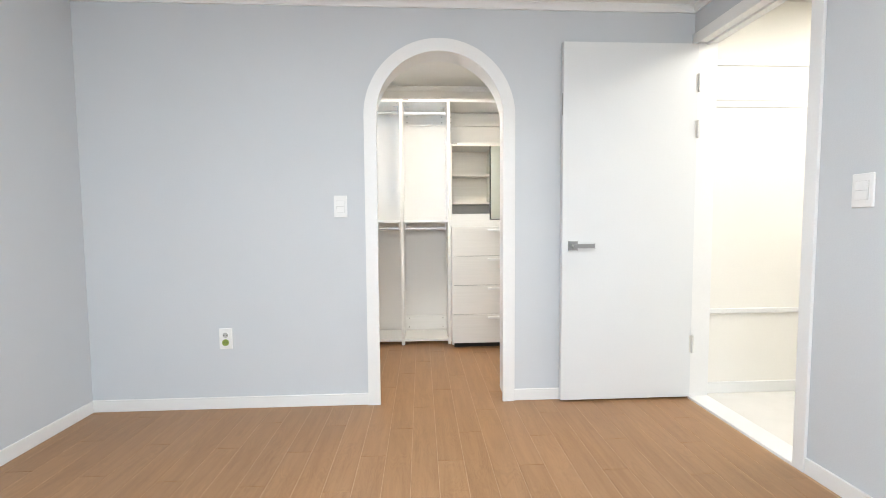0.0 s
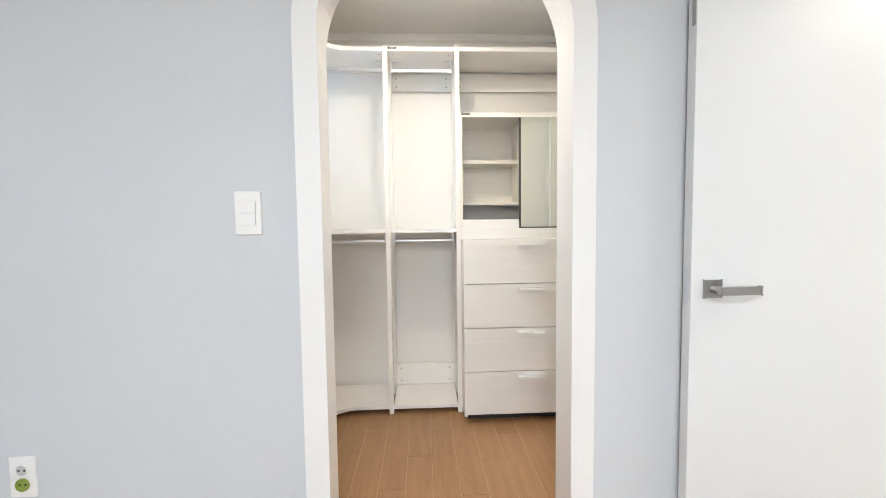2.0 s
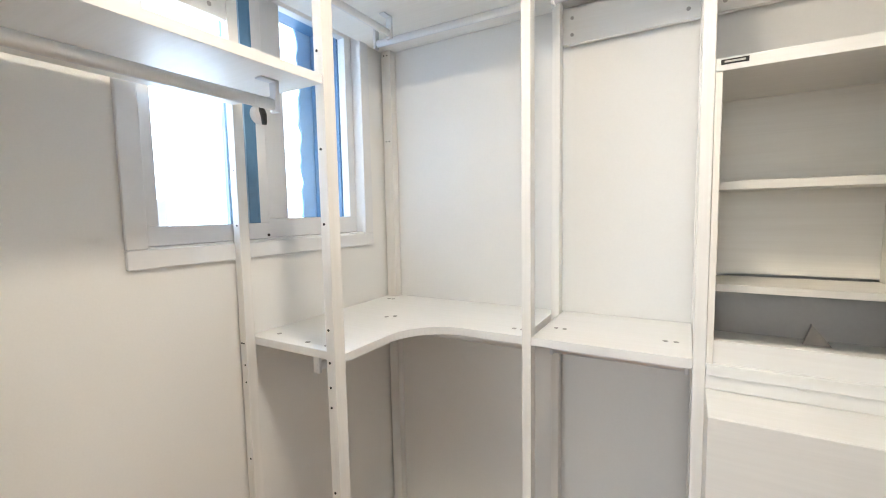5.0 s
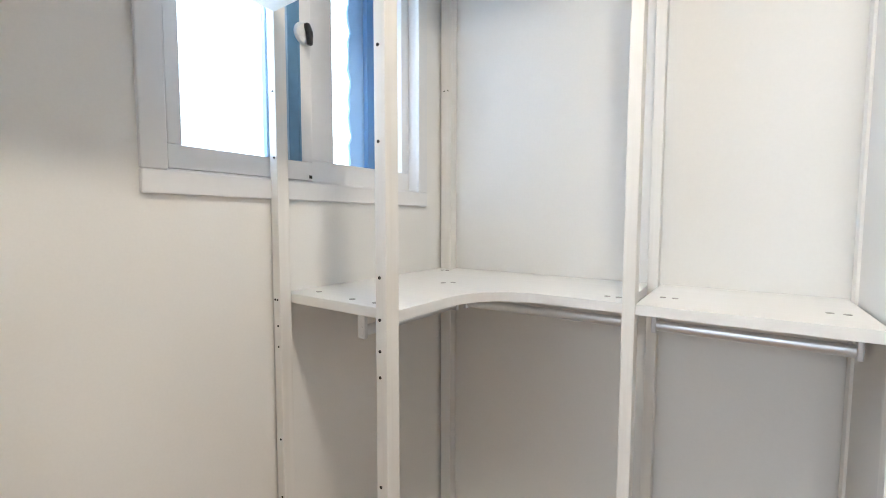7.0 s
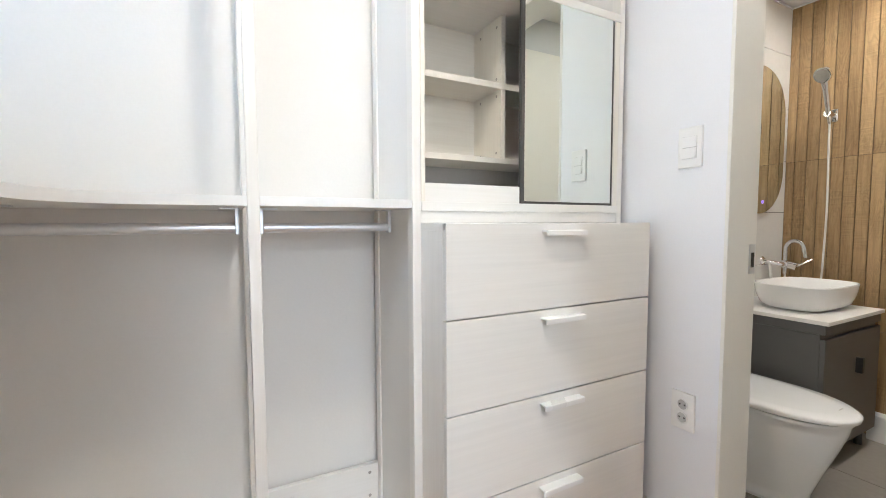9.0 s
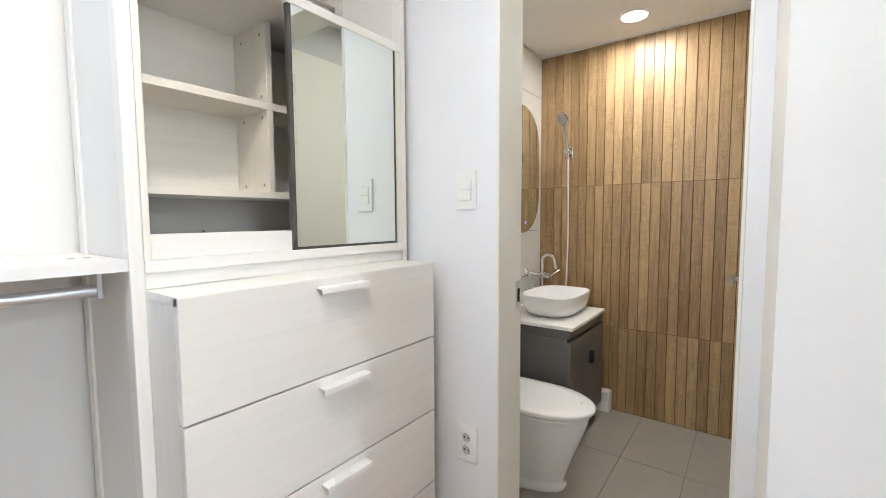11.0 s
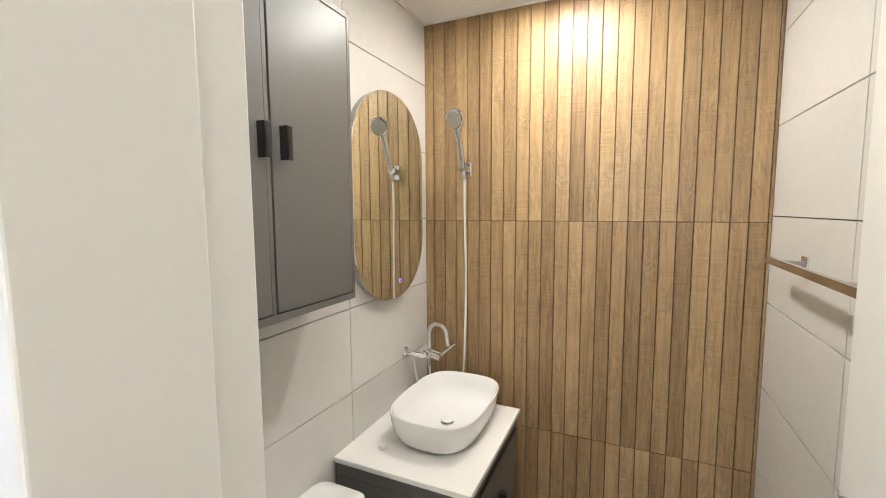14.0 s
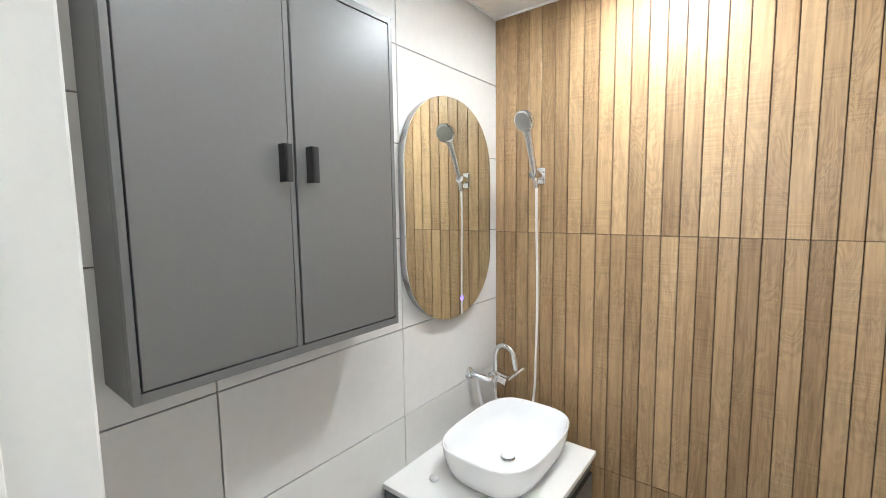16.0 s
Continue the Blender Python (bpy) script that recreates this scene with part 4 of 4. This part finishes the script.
# added sheet; its darker grey stands for shade in the open recess
part("lower_back", solid(KX0 + 0.013, KX1 - 0.022, KY1 - 0.007, KY1 - 0.001, 1.082, 1.223), M_RECESS, cab, "added recess back with the shade in its grey")
part("shelf_board", solid(KX0 + 0.013, KX1 - 0.022, 4.372, KY1 - 0.007, 1.470, 1.490, 0.001), M_CREAM_X, cab)
part("shelf_board", solid(KX0 + 0.013, KX1 - 0.022, 4.372, KY1 - 0.007, 1.223, 1.241, 0.001), M_CREAM_X, cab)
dv = part("divider", solid(1.236, 1.254, 4.374, KY1 - 0.007, 1.241, 1.712, 0.001), M_CREAM, cab)
dots(dv, [(1.2362, y, z) for y in (4.40, 4.50) for z in (1.262, 1.452, 1.51, 1.68)], "x", 0.005, M_SCREW, "screw_cap", -0.0012)
part("plinth_board", solid(KX0, KX1, KY0 + 0.012, KY0 + 0.03, 1.082, 1.134, 0.001), M_FURN_X, cab)
part("bottom_rail", solid(KX0, KX1, KY0, KY1, 1.056, 1.082, 0.0015), M_FURN_X, cab)
part("base_rail", solid(KX0, KX1, KY0 + 0.006, KY0 + 0.026, 1.0235, 1.056, 0.001), M_FURN_X, cab)
door_m = part("mirror_door", solid(1.214, 1.612, KY0 + 0.004, KY0 + 0.018, 1.079, 1.725, 0.001), M_FRAME, cab, "dark framed sliding mirror door")
part("mirror", solid(1.2245, 1.6015, KY0 + 0.0025, KY0 + 0.0045, 1.0895, 1.7145), M_MIRROR, door_m, "clear mirror pane")
# small flat grey triangle near the back of the recess
wedge = prism([(1.09, 1.0825), (1.145, 1.0825), (1.105, 1.135)], "y", 4.49, 4.50)
part("bracket", wedge, M_SCREW, cab, "small grey triangle in the recess")

# ---------------------------------------------------------------- ceiling lamps
for nm, x, y, h, r, lab in (("closet_downlight", 0.66, 3.60, CLOSET_H, 0.085, "round recessed white ceiling light"), ("bathroom_downlight", 3.09, 3.83, BATH_H, 0.075, "round glowing recessed bathroom downlight"), ("bathroom_downlight", 2.22, 3.83, BATH_H, 0.075, "round glowing recessed bathroom downlight"),
                            # the bedroom fixture is unseen, added to go with its lamp
                            ("hall_light", 3.0, 2.2, 2.34, 0.25, "round white hall ceiling light"), ("bedroom_light", 0.5, 0.7, ROOM_H, 0.25, "unseen round bedroom ceiling light added as a source")):
    l = thing("ceiling_light", (x, y, h), lab, "ceiling light")
    ringp = [[(x + rr * math.cos(k * math.pi / 16), y + rr * math.sin(k * math.pi / 16), zz) for k in range(32)] for rr, zz in ((r, h + 0.001), (r, h - 0.006), (r - 0.008, h - 0.008), (r - 0.01, h - 0.004))]
    smooth(part("trim_ring", loft(ringp, None, True, True), M_TRIM, l))
    part("diffuser", loft([[(x + rr * math.cos(k * math.pi / 16), y + rr * math.sin(k * math.pi / 16), zz) for k in range(32)] for rr, zz in ((r - 0.011, h - 0.006), (r - 0.012, h - 0.0085))]), M_LAMP, l, "glowing diffuser")

# ---------------------------------------------------------------- bathroom things
# vanity
VX0, VX1, VY0, VZ = 2.655, 3.245, 3.990, 0.597
van = thing("vanity_cabinet", (2.95, 4.2, BATH_FLOOR), "dark charcoal vanity cabinet with one wide door", "vanity")
part("body", solid(VX0 + 0.006, VX1 - 0.006, VY0 + 0.03, BY1 - 0.004, 0.0, 0.535, 0.002), M_DARK, van)
part("apron", solid(VX0 + 0.006, VX1 - 0.006, VY0 + 0.012, BY1 - 0.004, 0.5355, VZ - 0.019, 0.002), M_DARK, van)
vd = part("cabinet_door", solid(VX0 + 0.006, VX1 - 0.006, VY0 + 0.011, VY0 + 0.030, 0.004, 0.515, 0.002), M_DARK, van)
part("handle", solid(2.974, 2.998, VY0 - 0.014, VY0 + 0.012, 0.325, 0.398, 0.003), M_BLACK, vd, "small black pull")
for x in (VX0 + 0.04, VX1 - 0.04):
    for y in (VY0 + 0.06, BY1 - 0.06):
        part("leg", tube([(x, y, BATH_FLOOR), (x, y, 0.002)], 0.017, 12), M_BLACK, van)
top = thing("stone_countertop", (2.95, 4.2, VZ - 0.02), "white stone vanity counter under a vessel basin", "countertop")
part("slab", solid(VX0, VX1, VY0, BY1 - 0.002, VZ - 0.0185, VZ, 0.0025), M_COUNTER, top)

bcx, bcy, bz = 2.998, 4.215, VZ + 0.0005
basin = thing("vessel_basin", (bcx, bcy, bz), "white ceramic vessel basin with rounded corners", "basin")
rings = []
for a, b, z, p in ((0.158, 0.100, 0.0, 3.0), (0.166, 0.108, 0.002, 3.0), (0.181, 0.123, 0.010, 3.1), (0.193, 0.135, 0.026, 3.2), (0.203, 0.145, 0.055, 3.3), (0.209, 0.151, 0.090, 3.4), (0.2125, 0.1545, 0.120, 3.4), (0.2130, 0.1550, 0.1245, 3.4), (0.2115, 0.1535, 0.127, 3.4), (0.2085, 0.1505, 0.127, 3.4),
                   (0.2065, 0.1485, 0.124, 3.4), (0.198, 0.141, 0.075, 3.3), (0.184, 0.126, 0.035, 3.1), (0.155, 0.098, 0.019, 2.8), (0.09, 0.06, 0.0125, 2.4), (0.022, 0.022, 0.010, 2.0)):
    rings.append(superring(bcx - 0.004, bcy - 0.004, bz + z * 0.96, a * 1.12, b * 1.09, p, 56))
smooth(part("bowl", loft(rings), M_CERAMIC, basin), 60)
rings = [superring(bcx, bcy, bz + z, a, a, 2.0, 24) for a, z in ((0.026, 0.010), (0.026, 0.016), (0.022, 0.0175), (0.020, 0.013))]
smooth(part("drain_ring", loft(rings), M_CHROME, basin, "chrome drain ring"), 50)
rings = [superring(bcx, bcy, bz + z, a, a, 2.0, 24) for a, z in ((0.0205, 0.020), (0.023, 0.0225), (0.021, 0.026), (0.010, 0.0275))]
smooth(part("drain_plug", loft(rings), M_CERAMIC, basin, "white pop-up plug"), 50)

cap = thing("counter_cap", (2.768, 4.36, VZ), "small clear round cap on the counter", "cap")
smooth(part("cap", loft([superring(2.768, 4.36, VZ + z, a, a, 2.0, 20) for a, z in ((0.015, 0.0002), (0.016, 0.004), (0.013, 0.010), (0.008, 0.011))]), M_COUNTER, cap), 50)

# wall mixer tap with hose
tap = thing("basin_mixer", (3.20, BY1, 0.79), "chrome wall mixer tap with a gooseneck spout", "tap")
ty, tx, tz = 4.405, 3.235, 0.785
smooth(part("body", tube([(tx - 0.03, ty, tz), (tx - 0.028, ty, tz), (tx + 0.03, ty, tz), (tx + 0.032, ty, tz)], [0.017, 0.021, 0.021, 0.017], 16), M_CHROME, tap), 40)
smooth(part("valve", tube([(tx, ty, tz), (tx + 0.004, ty - 0.055, tz - 0.012), (tx + 0.004, ty - 0.058, tz - 0.013)], [0.022, 0.024, 0.018], 16), M_CHROME, tap), 40)
smooth(part("lever", tube([(tx + 0.004, ty - 0.056, tz - 0.01), (tx + 0.03, ty - 0.075, tz + 0.008), (tx + 0.065, ty - 0.095, tz + 0.028)], [0.008, 0.006, 0.007], 10), M_CHROME, tap), 50)
sp = [(tx, ty, tz + 0.01), (tx, ty, tz + 0.09)] + [(tx + 0.003, ty - 0.042 + 0.042 * math.cos(a * math.pi / 10), tz + 0.09 + 0.042 * math.sin(a * math.pi / 10)) for a in range(1, 11)] + [(tx + 0.006, ty - 0.092, tz + 0.04)]
smooth(part("spout", tube(sp, 0.0105, 14), M_CHROME, tap), 60)
smooth(part("inlet", tube([(tx - 0.03, ty, tz), (tx - 0.055, ty + 0.004, tz), (tx - 0.075, BY1 - 0.03, tz + 0.012), (tx - 0.08, BY1, tz + 0.015)], [0.013, 0.012, 0.012, 0.012], 12), M_CHROME, tap), 60)
smooth(part("flange", tube([(tx - 0.08, BY1 - 0.014, tz + 0.015), (tx - 0.08, BY1 - 0.004, tz + 0.015), (tx - 0.08, BY1 + 0.001, tz + 0.015)], [0.014, 0.026, 0.027], 18), M_CHROME, tap), 50)
smooth(part("hose_outlet", tube([(tx, ty, tz - 0.015), (tx, ty, tz - 0.055), (tx, ty, tz - 0.058)], [0.011, 0.010, 0.008], 12), M_CHROME, tap), 50)
smooth(part("supply_hose", tube([(tx - 0.075, BY1 - 0.035, tz + 0.008), (tx - 0.065, BY1 - 0.04, tz - 0.06), (tx - 0.05, BY1 - 0.045, tz - 0.12), (tx - 0.045, BY1 - 0.045, tz - 0.186)], 0.0075, 10), M_HOSE, tap, "white braided hose"), 60)

# hand shower
sh = thing("hand_shower", (BX1, 4.275, 1.6), "chrome hand shower in a wall bracket with white hose", "hand shower")
hx, hy, hz = BX1 - 0.055, 4.272, 1.600
part("bracket_plate", solid(BX1 - 0.014, BX1 - 0.001, hy - 0.022, hy + 0.016, hz - 0.035, hz + 0.035, 0.006), M_CHROME, sh)
smooth(part("bracket", tube([(BX1 - 0.01, hy, hz), (hx - 0.004, hy + 0.002, hz + 0.004), (hx - 0.018, hy + 0.004, hz + 0.006)], [0.013, 0.020, 0.018], 16), M_CHROME, sh), 50)
smooth(part("handle", tube([(hx + 0.004, hy - 0.002, hz - 0.045), (hx - 0.012, hy, hz + 0.01), (hx - 0.06, hy - 0.002, hz + 0.125), (hx - 0.082, hy - 0.003, hz + 0.172)], [0.009, 0.012, 0.014, 0.019], 14), M_CHROME, sh), 60)
hc, hd = Vector((hx - 0.100, hy - 0.004, hz + 0.196)), Vector((-0.86, 0.22, -0.44)).normalized()
head = smooth(part("head", tube([hc - hd * 0.024, hc - hd * 0.016, hc, hc + hd * 0.012, hc + hd * 0.014], [0.012, 0.030, 0.042, 0.041, 0.036], 24), M_CHROME, sh, "round chrome spray head"), 40)
part("spray_face", tube([hc + hd * 0.0135, hc + hd * 0.0155], 0.034, 24), M_SCREW, head, "grey nozzle plate")
hose = [(hx + 0.004, hy - 0.002, hz - 0.045)] + [(hx + 0.006 + 0.003 * math.sin(k * 0.5), hy - 0.004 + 0.003 * math.cos(k * 0.7), hz - 0.10 - 0.094 * k) for k in range(9)] + [(hx + 0.002, hy + 0.004, 0.672), (hx - 0.008, hy + 0.022, 0.634), (hx - 0.03, hy + 0.055, 0.618), (hx - 0.06, hy + 0.10, 0.635), (tx + 0.004, ty + 0.001, tz - 0.10), (tx, ty, tz - 0.058)]
smooth(part("hose", tube(hose, 0.005, 10), M_HOSE, sh, "white shower hose"), 60)

# oval mirror
mir = thing("wall_mirror", (3.035, BY1, 1.475), "tall frameless oval mirror with a touch light", "mirror")
mcx, mcz, mw, mh = 3.016, 1.470, 0.256, 0.400
oval = [(mcx + mw * math.copysign(abs(math.cos(t)) ** 0.93, math.cos(t)), mcz + math.copysign(mh - mw, math.sin(t)) + mw * math.copysign(abs(math.sin(t)) ** 0.93, math.sin(t))) for t in [2 * math.pi * (k + 0.5) / 80 for k in range(80)]]
part("backing", prism([(mcx + (u - mcx) * 0.985, mcz + (v - mcz) * 0.99) for u, v in oval], "y", BY1 - 0.028, BY1 - 0.001), M_NICKEL, mir, "slim dark metal back box")
part("glass", prism(oval, "y", BY1 - 0.033, BY1 - 0.0285), M_MIRROR, mir, "clear oval mirror glass")
for r, mat, nm in ((0.0095, M_LED, "touch_ring"), (0.0055, M_MIRROR, "touch_dot")):
    part(nm, tube([(3.065, BY1 - 0.0328, 1.135), (3.065, BY1 - (0.0336 if r > 0.006 else 0.0340), 1.135)], r, 20), mat, mir, "violet touch light" if r > 0.006 else "")

# wall cabinet
wc = thing("wall_cabinet", (2.285, BY1, 1.17), "grey two-door bathroom wall cabinet with black handles", "wall cabinet")
part("body", solid(1.978, 2.592, 4.348, BY1 - 0.001, 1.166, 1.966, 0.0015), M_DARK_WALL, wc)
part("face_frame", solid(1.978, 1.990, 4.330, 4.348, 1.166, 1.966, 0.001), M_DARK_WALL, wc)
part("face_frame", solid(2.580, 2.592, 4.330, 4.348, 1.166, 1.966, 0.001), M_DARK_WALL, wc)
part("face_frame", solid(1.990, 2.580, 4.330, 4.348, 1.166, 1.184, 0.001), M_DARK_WALL, wc)
part("face_frame", solid(1.990, 2.580, 4.330, 4.348, 1.950, 1.966, 0.001), M_DARK_WALL, wc)
part("face_frame", solid(2.281, 2.293, 4.332, 4.348, 1.184, 1.950, 0.001), M_DARK_WALL, wc)
for x0, x1, hx0 in ((1.993, 2.278, 2.256), (2.296, 2.577, 2.320)):
    wd = part("cabinet_door", solid(x0, x1, 4.329, 4.347, 1.187, 1.947, 0.0015), M_DARK_WALL, wc)
    bm = solid(hx0, hx0 + 0.018, 4.307, 4.313, 1.537, 1.614, 0.0015)
    solid(hx0, hx0 + 0.006, 4.307, 4.330, 1.537, 1.614, 0.001, bm)
    part("handle", bm, M_BLACK, wd, "black finger pull")

# toilet
tcx = 2.40
toi = thing("toilet", (tcx, 4.15, BATH_FLOOR), "white one-piece toilet with the lid down", "toilet")
def bowl_ring(z, half, y_front, y_back, power=2.3, n=44):
    """A rounded ring, blunt at the back and pointed to the front."""
    out = []
    for k in range(n):
        t = 2 * math.pi * k / n
        c, s = math.cos(t), math.sin(t)
        cy = y_back - 0.22 if y_back - y_front > 0.5 else (y_front + y_back) / 2
        b = (cy - y_front) if s < 0 else (y_back - cy)
        pw = 2.05 if s < 0 else 5.0
        out.append((tcx + half * math.copysign(abs(c) ** (2 / pw), c), cy + b * math.copysign(abs(s) ** (2 / pw), s), z))
    return out
rings = [bowl_ring(BATH_FLOOR + z, h, yf, 4.46) for z, h, yf in ((0.0, 0.128, 3.925), (0.012, 0.13, 3.922), (0.018, 0.122, 3.932), (0.05, 0.122, 3.93), (0.15, 0.142, 3.895), (0.25, 0.161, 3.856), (0.33, 0.174, 3.828), (0.365, 0.177, 3.822), (0.37, 0.174, 3.825))]
smooth(part("bowl", loft(rings), M_CERAMIC, toi), 60)
rings = [bowl_ring(BATH_FLOOR + z, h, yf, 4.30) for z, h, yf in ((0.371, 0.172, 3.822), (0.373, 0.178, 3.815), (0.384, 0.178, 3.815), (0.386, 0.174, 3.82))]
smooth(part("seat", loft(rings), M_CERAMIC, toi), 60)
rings = [bowl_ring(BATH_FLOOR + z, h, yf, 4.31) for z, h, yf in ((0.3895, 0.176, 3.808), (0.391, 0.186, 3.798), (0.401, 0.188, 3.796), (0.407, 0.186, 3.798), (0.411, 0.176, 3.810), (0.414, 0.135, 3.862), (0.415, 0.07, 3.95))]
smooth(part("lid", loft(rings), M_CERAMIC, toi, "closed white seat lid"), 60)
part("lid_mark", solid(tcx + 0.01, tcx + 0.05, 3.862, 3.867, BATH_FLOOR + 0.4118, BATH_FLOOR + 0.4140), M_SCREW, toi, "faint printed mark")
tk = [superring(tcx, 4.385, z, a, b, 6.0, 40) for z, a, b in ((0.25, 0.175, 0.092), (0.54, 0.182, 0.095))]
smooth(part("tank", loft(tk), M_CERAMIC, toi), 40)
tk = [superring(tcx, 4.385, z, a, b, 6.0, 40) for z, a, b in ((0.5405, 0.184, 0.096), (0.545, 0.187, 0.098), (0.562, 0.187, 0.098), (0.568, 0.180, 0.092))]
smooth(part("tank_lid", loft(tk), M_CERAMIC, toi), 40)

fb = thing("white_floor_box", (3.31, 4.03, BATH_FLOOR), "small white plastic box on the tiles beside the vanity", "box")
part("box", solid(3.300, 3.372, 3.972, 4.05, BATH_FLOOR, 0.040, 0.006), M_PLASTIC, fb)

# towel bar
tb = thing("towel_bar", (2.85, BY0, 1.27), "brushed nickel towel bar on the tiled wall", "towel bar")
part("bar", solid(2.56, 3.14, BY0 + 0.056, BY0 + 0.070, 1.2585, 1.2785, 0.001), M_POLISHED, tb)
for x in (2.66, 3.04):
    part("bracket", solid(x - 0.012, x + 0.012, BY0, BY0 + 0.056, 1.258, 1.276, 0.002), M_NICKEL, tb)
    part("wall_plate", solid(x - 0.02, x + 0.02, BY0 - 0.001, BY0 + 0.008, 1.25, 1.29, 0.002), M_CHROME, tb)

# ---------------------------------------------------------------- pieces: planks and tiles, last
_piece = {}


def piece(name, size, mat, at, parent, chamfer=0.0015):
    """One plank or tile as an object; alike sizes share one mesh."""
    key = (name, tuple(round(s, 3) for s in size))
    if key not in _piece:
        sx, sy, sz = size
        bm = bmesh.new()
        solid(-sx / 2, sx / 2, -sy / 2, sy / 2, -sz / 2, sz / 2, chamfer, bm, 1)
        bmesh.ops.recalc_face_normals(bm, faces=bm.faces)
        me = bpy.data.meshes.new(name)
        bm.to_mesh(me)
        bm.free()
        me.materials.append(mat)
        _piece[key] = me
    ob = new(name, _piece[key])
    ob.parent = parent
    ob.location = Vector(at) - origin(parent)
    return ob


floor_ob = bpy.data.objects["floor"]
closet_ob = bpy.data.objects["closet_floor_base"]
rng = random.Random(4)
PW, PL, GAP = 0.116, 0.80, 0.0024


def planks(x0, x1, y0, y1, parent, y_phase):
    k = math.floor((x0 - 0.337) / PW)
    while 0.337 + k * PW < x1:
        a, b = max(x0, 0.337 + k * PW), min(x1, 0.337 + (k + 1) * PW)
        off = y_phase + (k * 0.31 % 1.0) * PL
        j = math.floor((y0 - off) / PL)
        while off + j * PL < y1:
            c, d = max(y0, off + j * PL), min(y1, off + (j + 1) * PL)
            if b - a > 0.015 and d - c > 0.03:
                piece("plank", (round(b - a - GAP, 3), round(d - c - 0.0008, 4), 0.008), M_FLOOR, ((a + b) / 2, (c + d) / 2, -0.004), parent, 0.0012)
            j += 1
        k += 1


# the planks run through the arch without a break
PX0, PX1 = 0.337, 0.337 + 7 * PW
planks(PX0, PX1, SOUTH, CY1, floor_ob, 0.085)
for x0, x1 in ((WX0, PX0), (PX1, WX1 - 0.012)):
    planks(x0, x1, SOUTH, AY0, floor_ob, 0.085)
for x0, x1 in ((CX0, PX0), (PX1, CX1)):
    planks(x0, x1, AY1, CY1, closet_ob, 0.085)

# wall tiles
north, south, east, bfloor = (bpy.data.objects[n] for n in ("wall_bath_north", "wall_bath_south", "wall_bath_east", "bathroom_floor"))
ROWS_Z = [BATH_FLOOR] + [0.169 + 0.3035 * k for k in range(7)] + [BATH_H]
COLS_N = [BX0, 2.172, 2.769, BX1]
for wall, y, cols in ((north, BY1 + 0.003, COLS_N), (south, BY0 - 0.003, [BX0, 2.18, 2.778, BX1])):
    rows_z = ROWS_Z if wall is north else [ROWS_Z[0]] + [z + 0.012 for z in ROWS_Z[1:-1]] + [ROWS_Z[-1]]
    for z0, z1 in zip(rows_z, rows_z[1:]):
        for x0, x1 in zip(cols, cols[1:]):
            piece("tile", (x1 - x0 - 0.0034, 0.008, z1 - z0 - 0.0034), M_TILE, ((x0 + x1) / 2, y, (z0 + z1) / 2), wall, 0.0008)
SW = 0.0556
EDGES = [BY0] + [4.441 - SW * k for k in range(23, -1, -1)] + [BY1]
WZ = [BATH_FLOOR, 0.456, 1.373, BATH_H]
for y0, y1 in zip(EDGES, EDGES[1:]):
    for z0, z1 in zip(WZ, WZ[1:]):
        piece("wood_tile", (0.009, round(y1 - y0 - 0.0034, 4), round(z1 - z0 - 0.002, 4)), M_WOODTILE, (BX1 + 0.0025 + rng.uniform(-0.0007, 0.0007), (y0 + y1) / 2, (z0 + z1) / 2), east, 0.0012)
FX = [BX0 - 0.01, 2.22, 2.82, BX1]
FY = [BY0, 3.19, 3.487, 3.785, 4.083, 4.381, BY1]
for i, (y0, y1) in enumerate(zip(FY, FY[1:])):
    for x0, x1 in zip(FX, FX[1:]):
        piece("floor_tile", (x1 - x0 - 0.003, y1 - y0 - 0.003, 0.008), M_FLOOR_TILE, ((x0 + x1) / 2, (y0 + y1) / 2, BATH_FLOOR - 0.004), bfloor, 0.001)
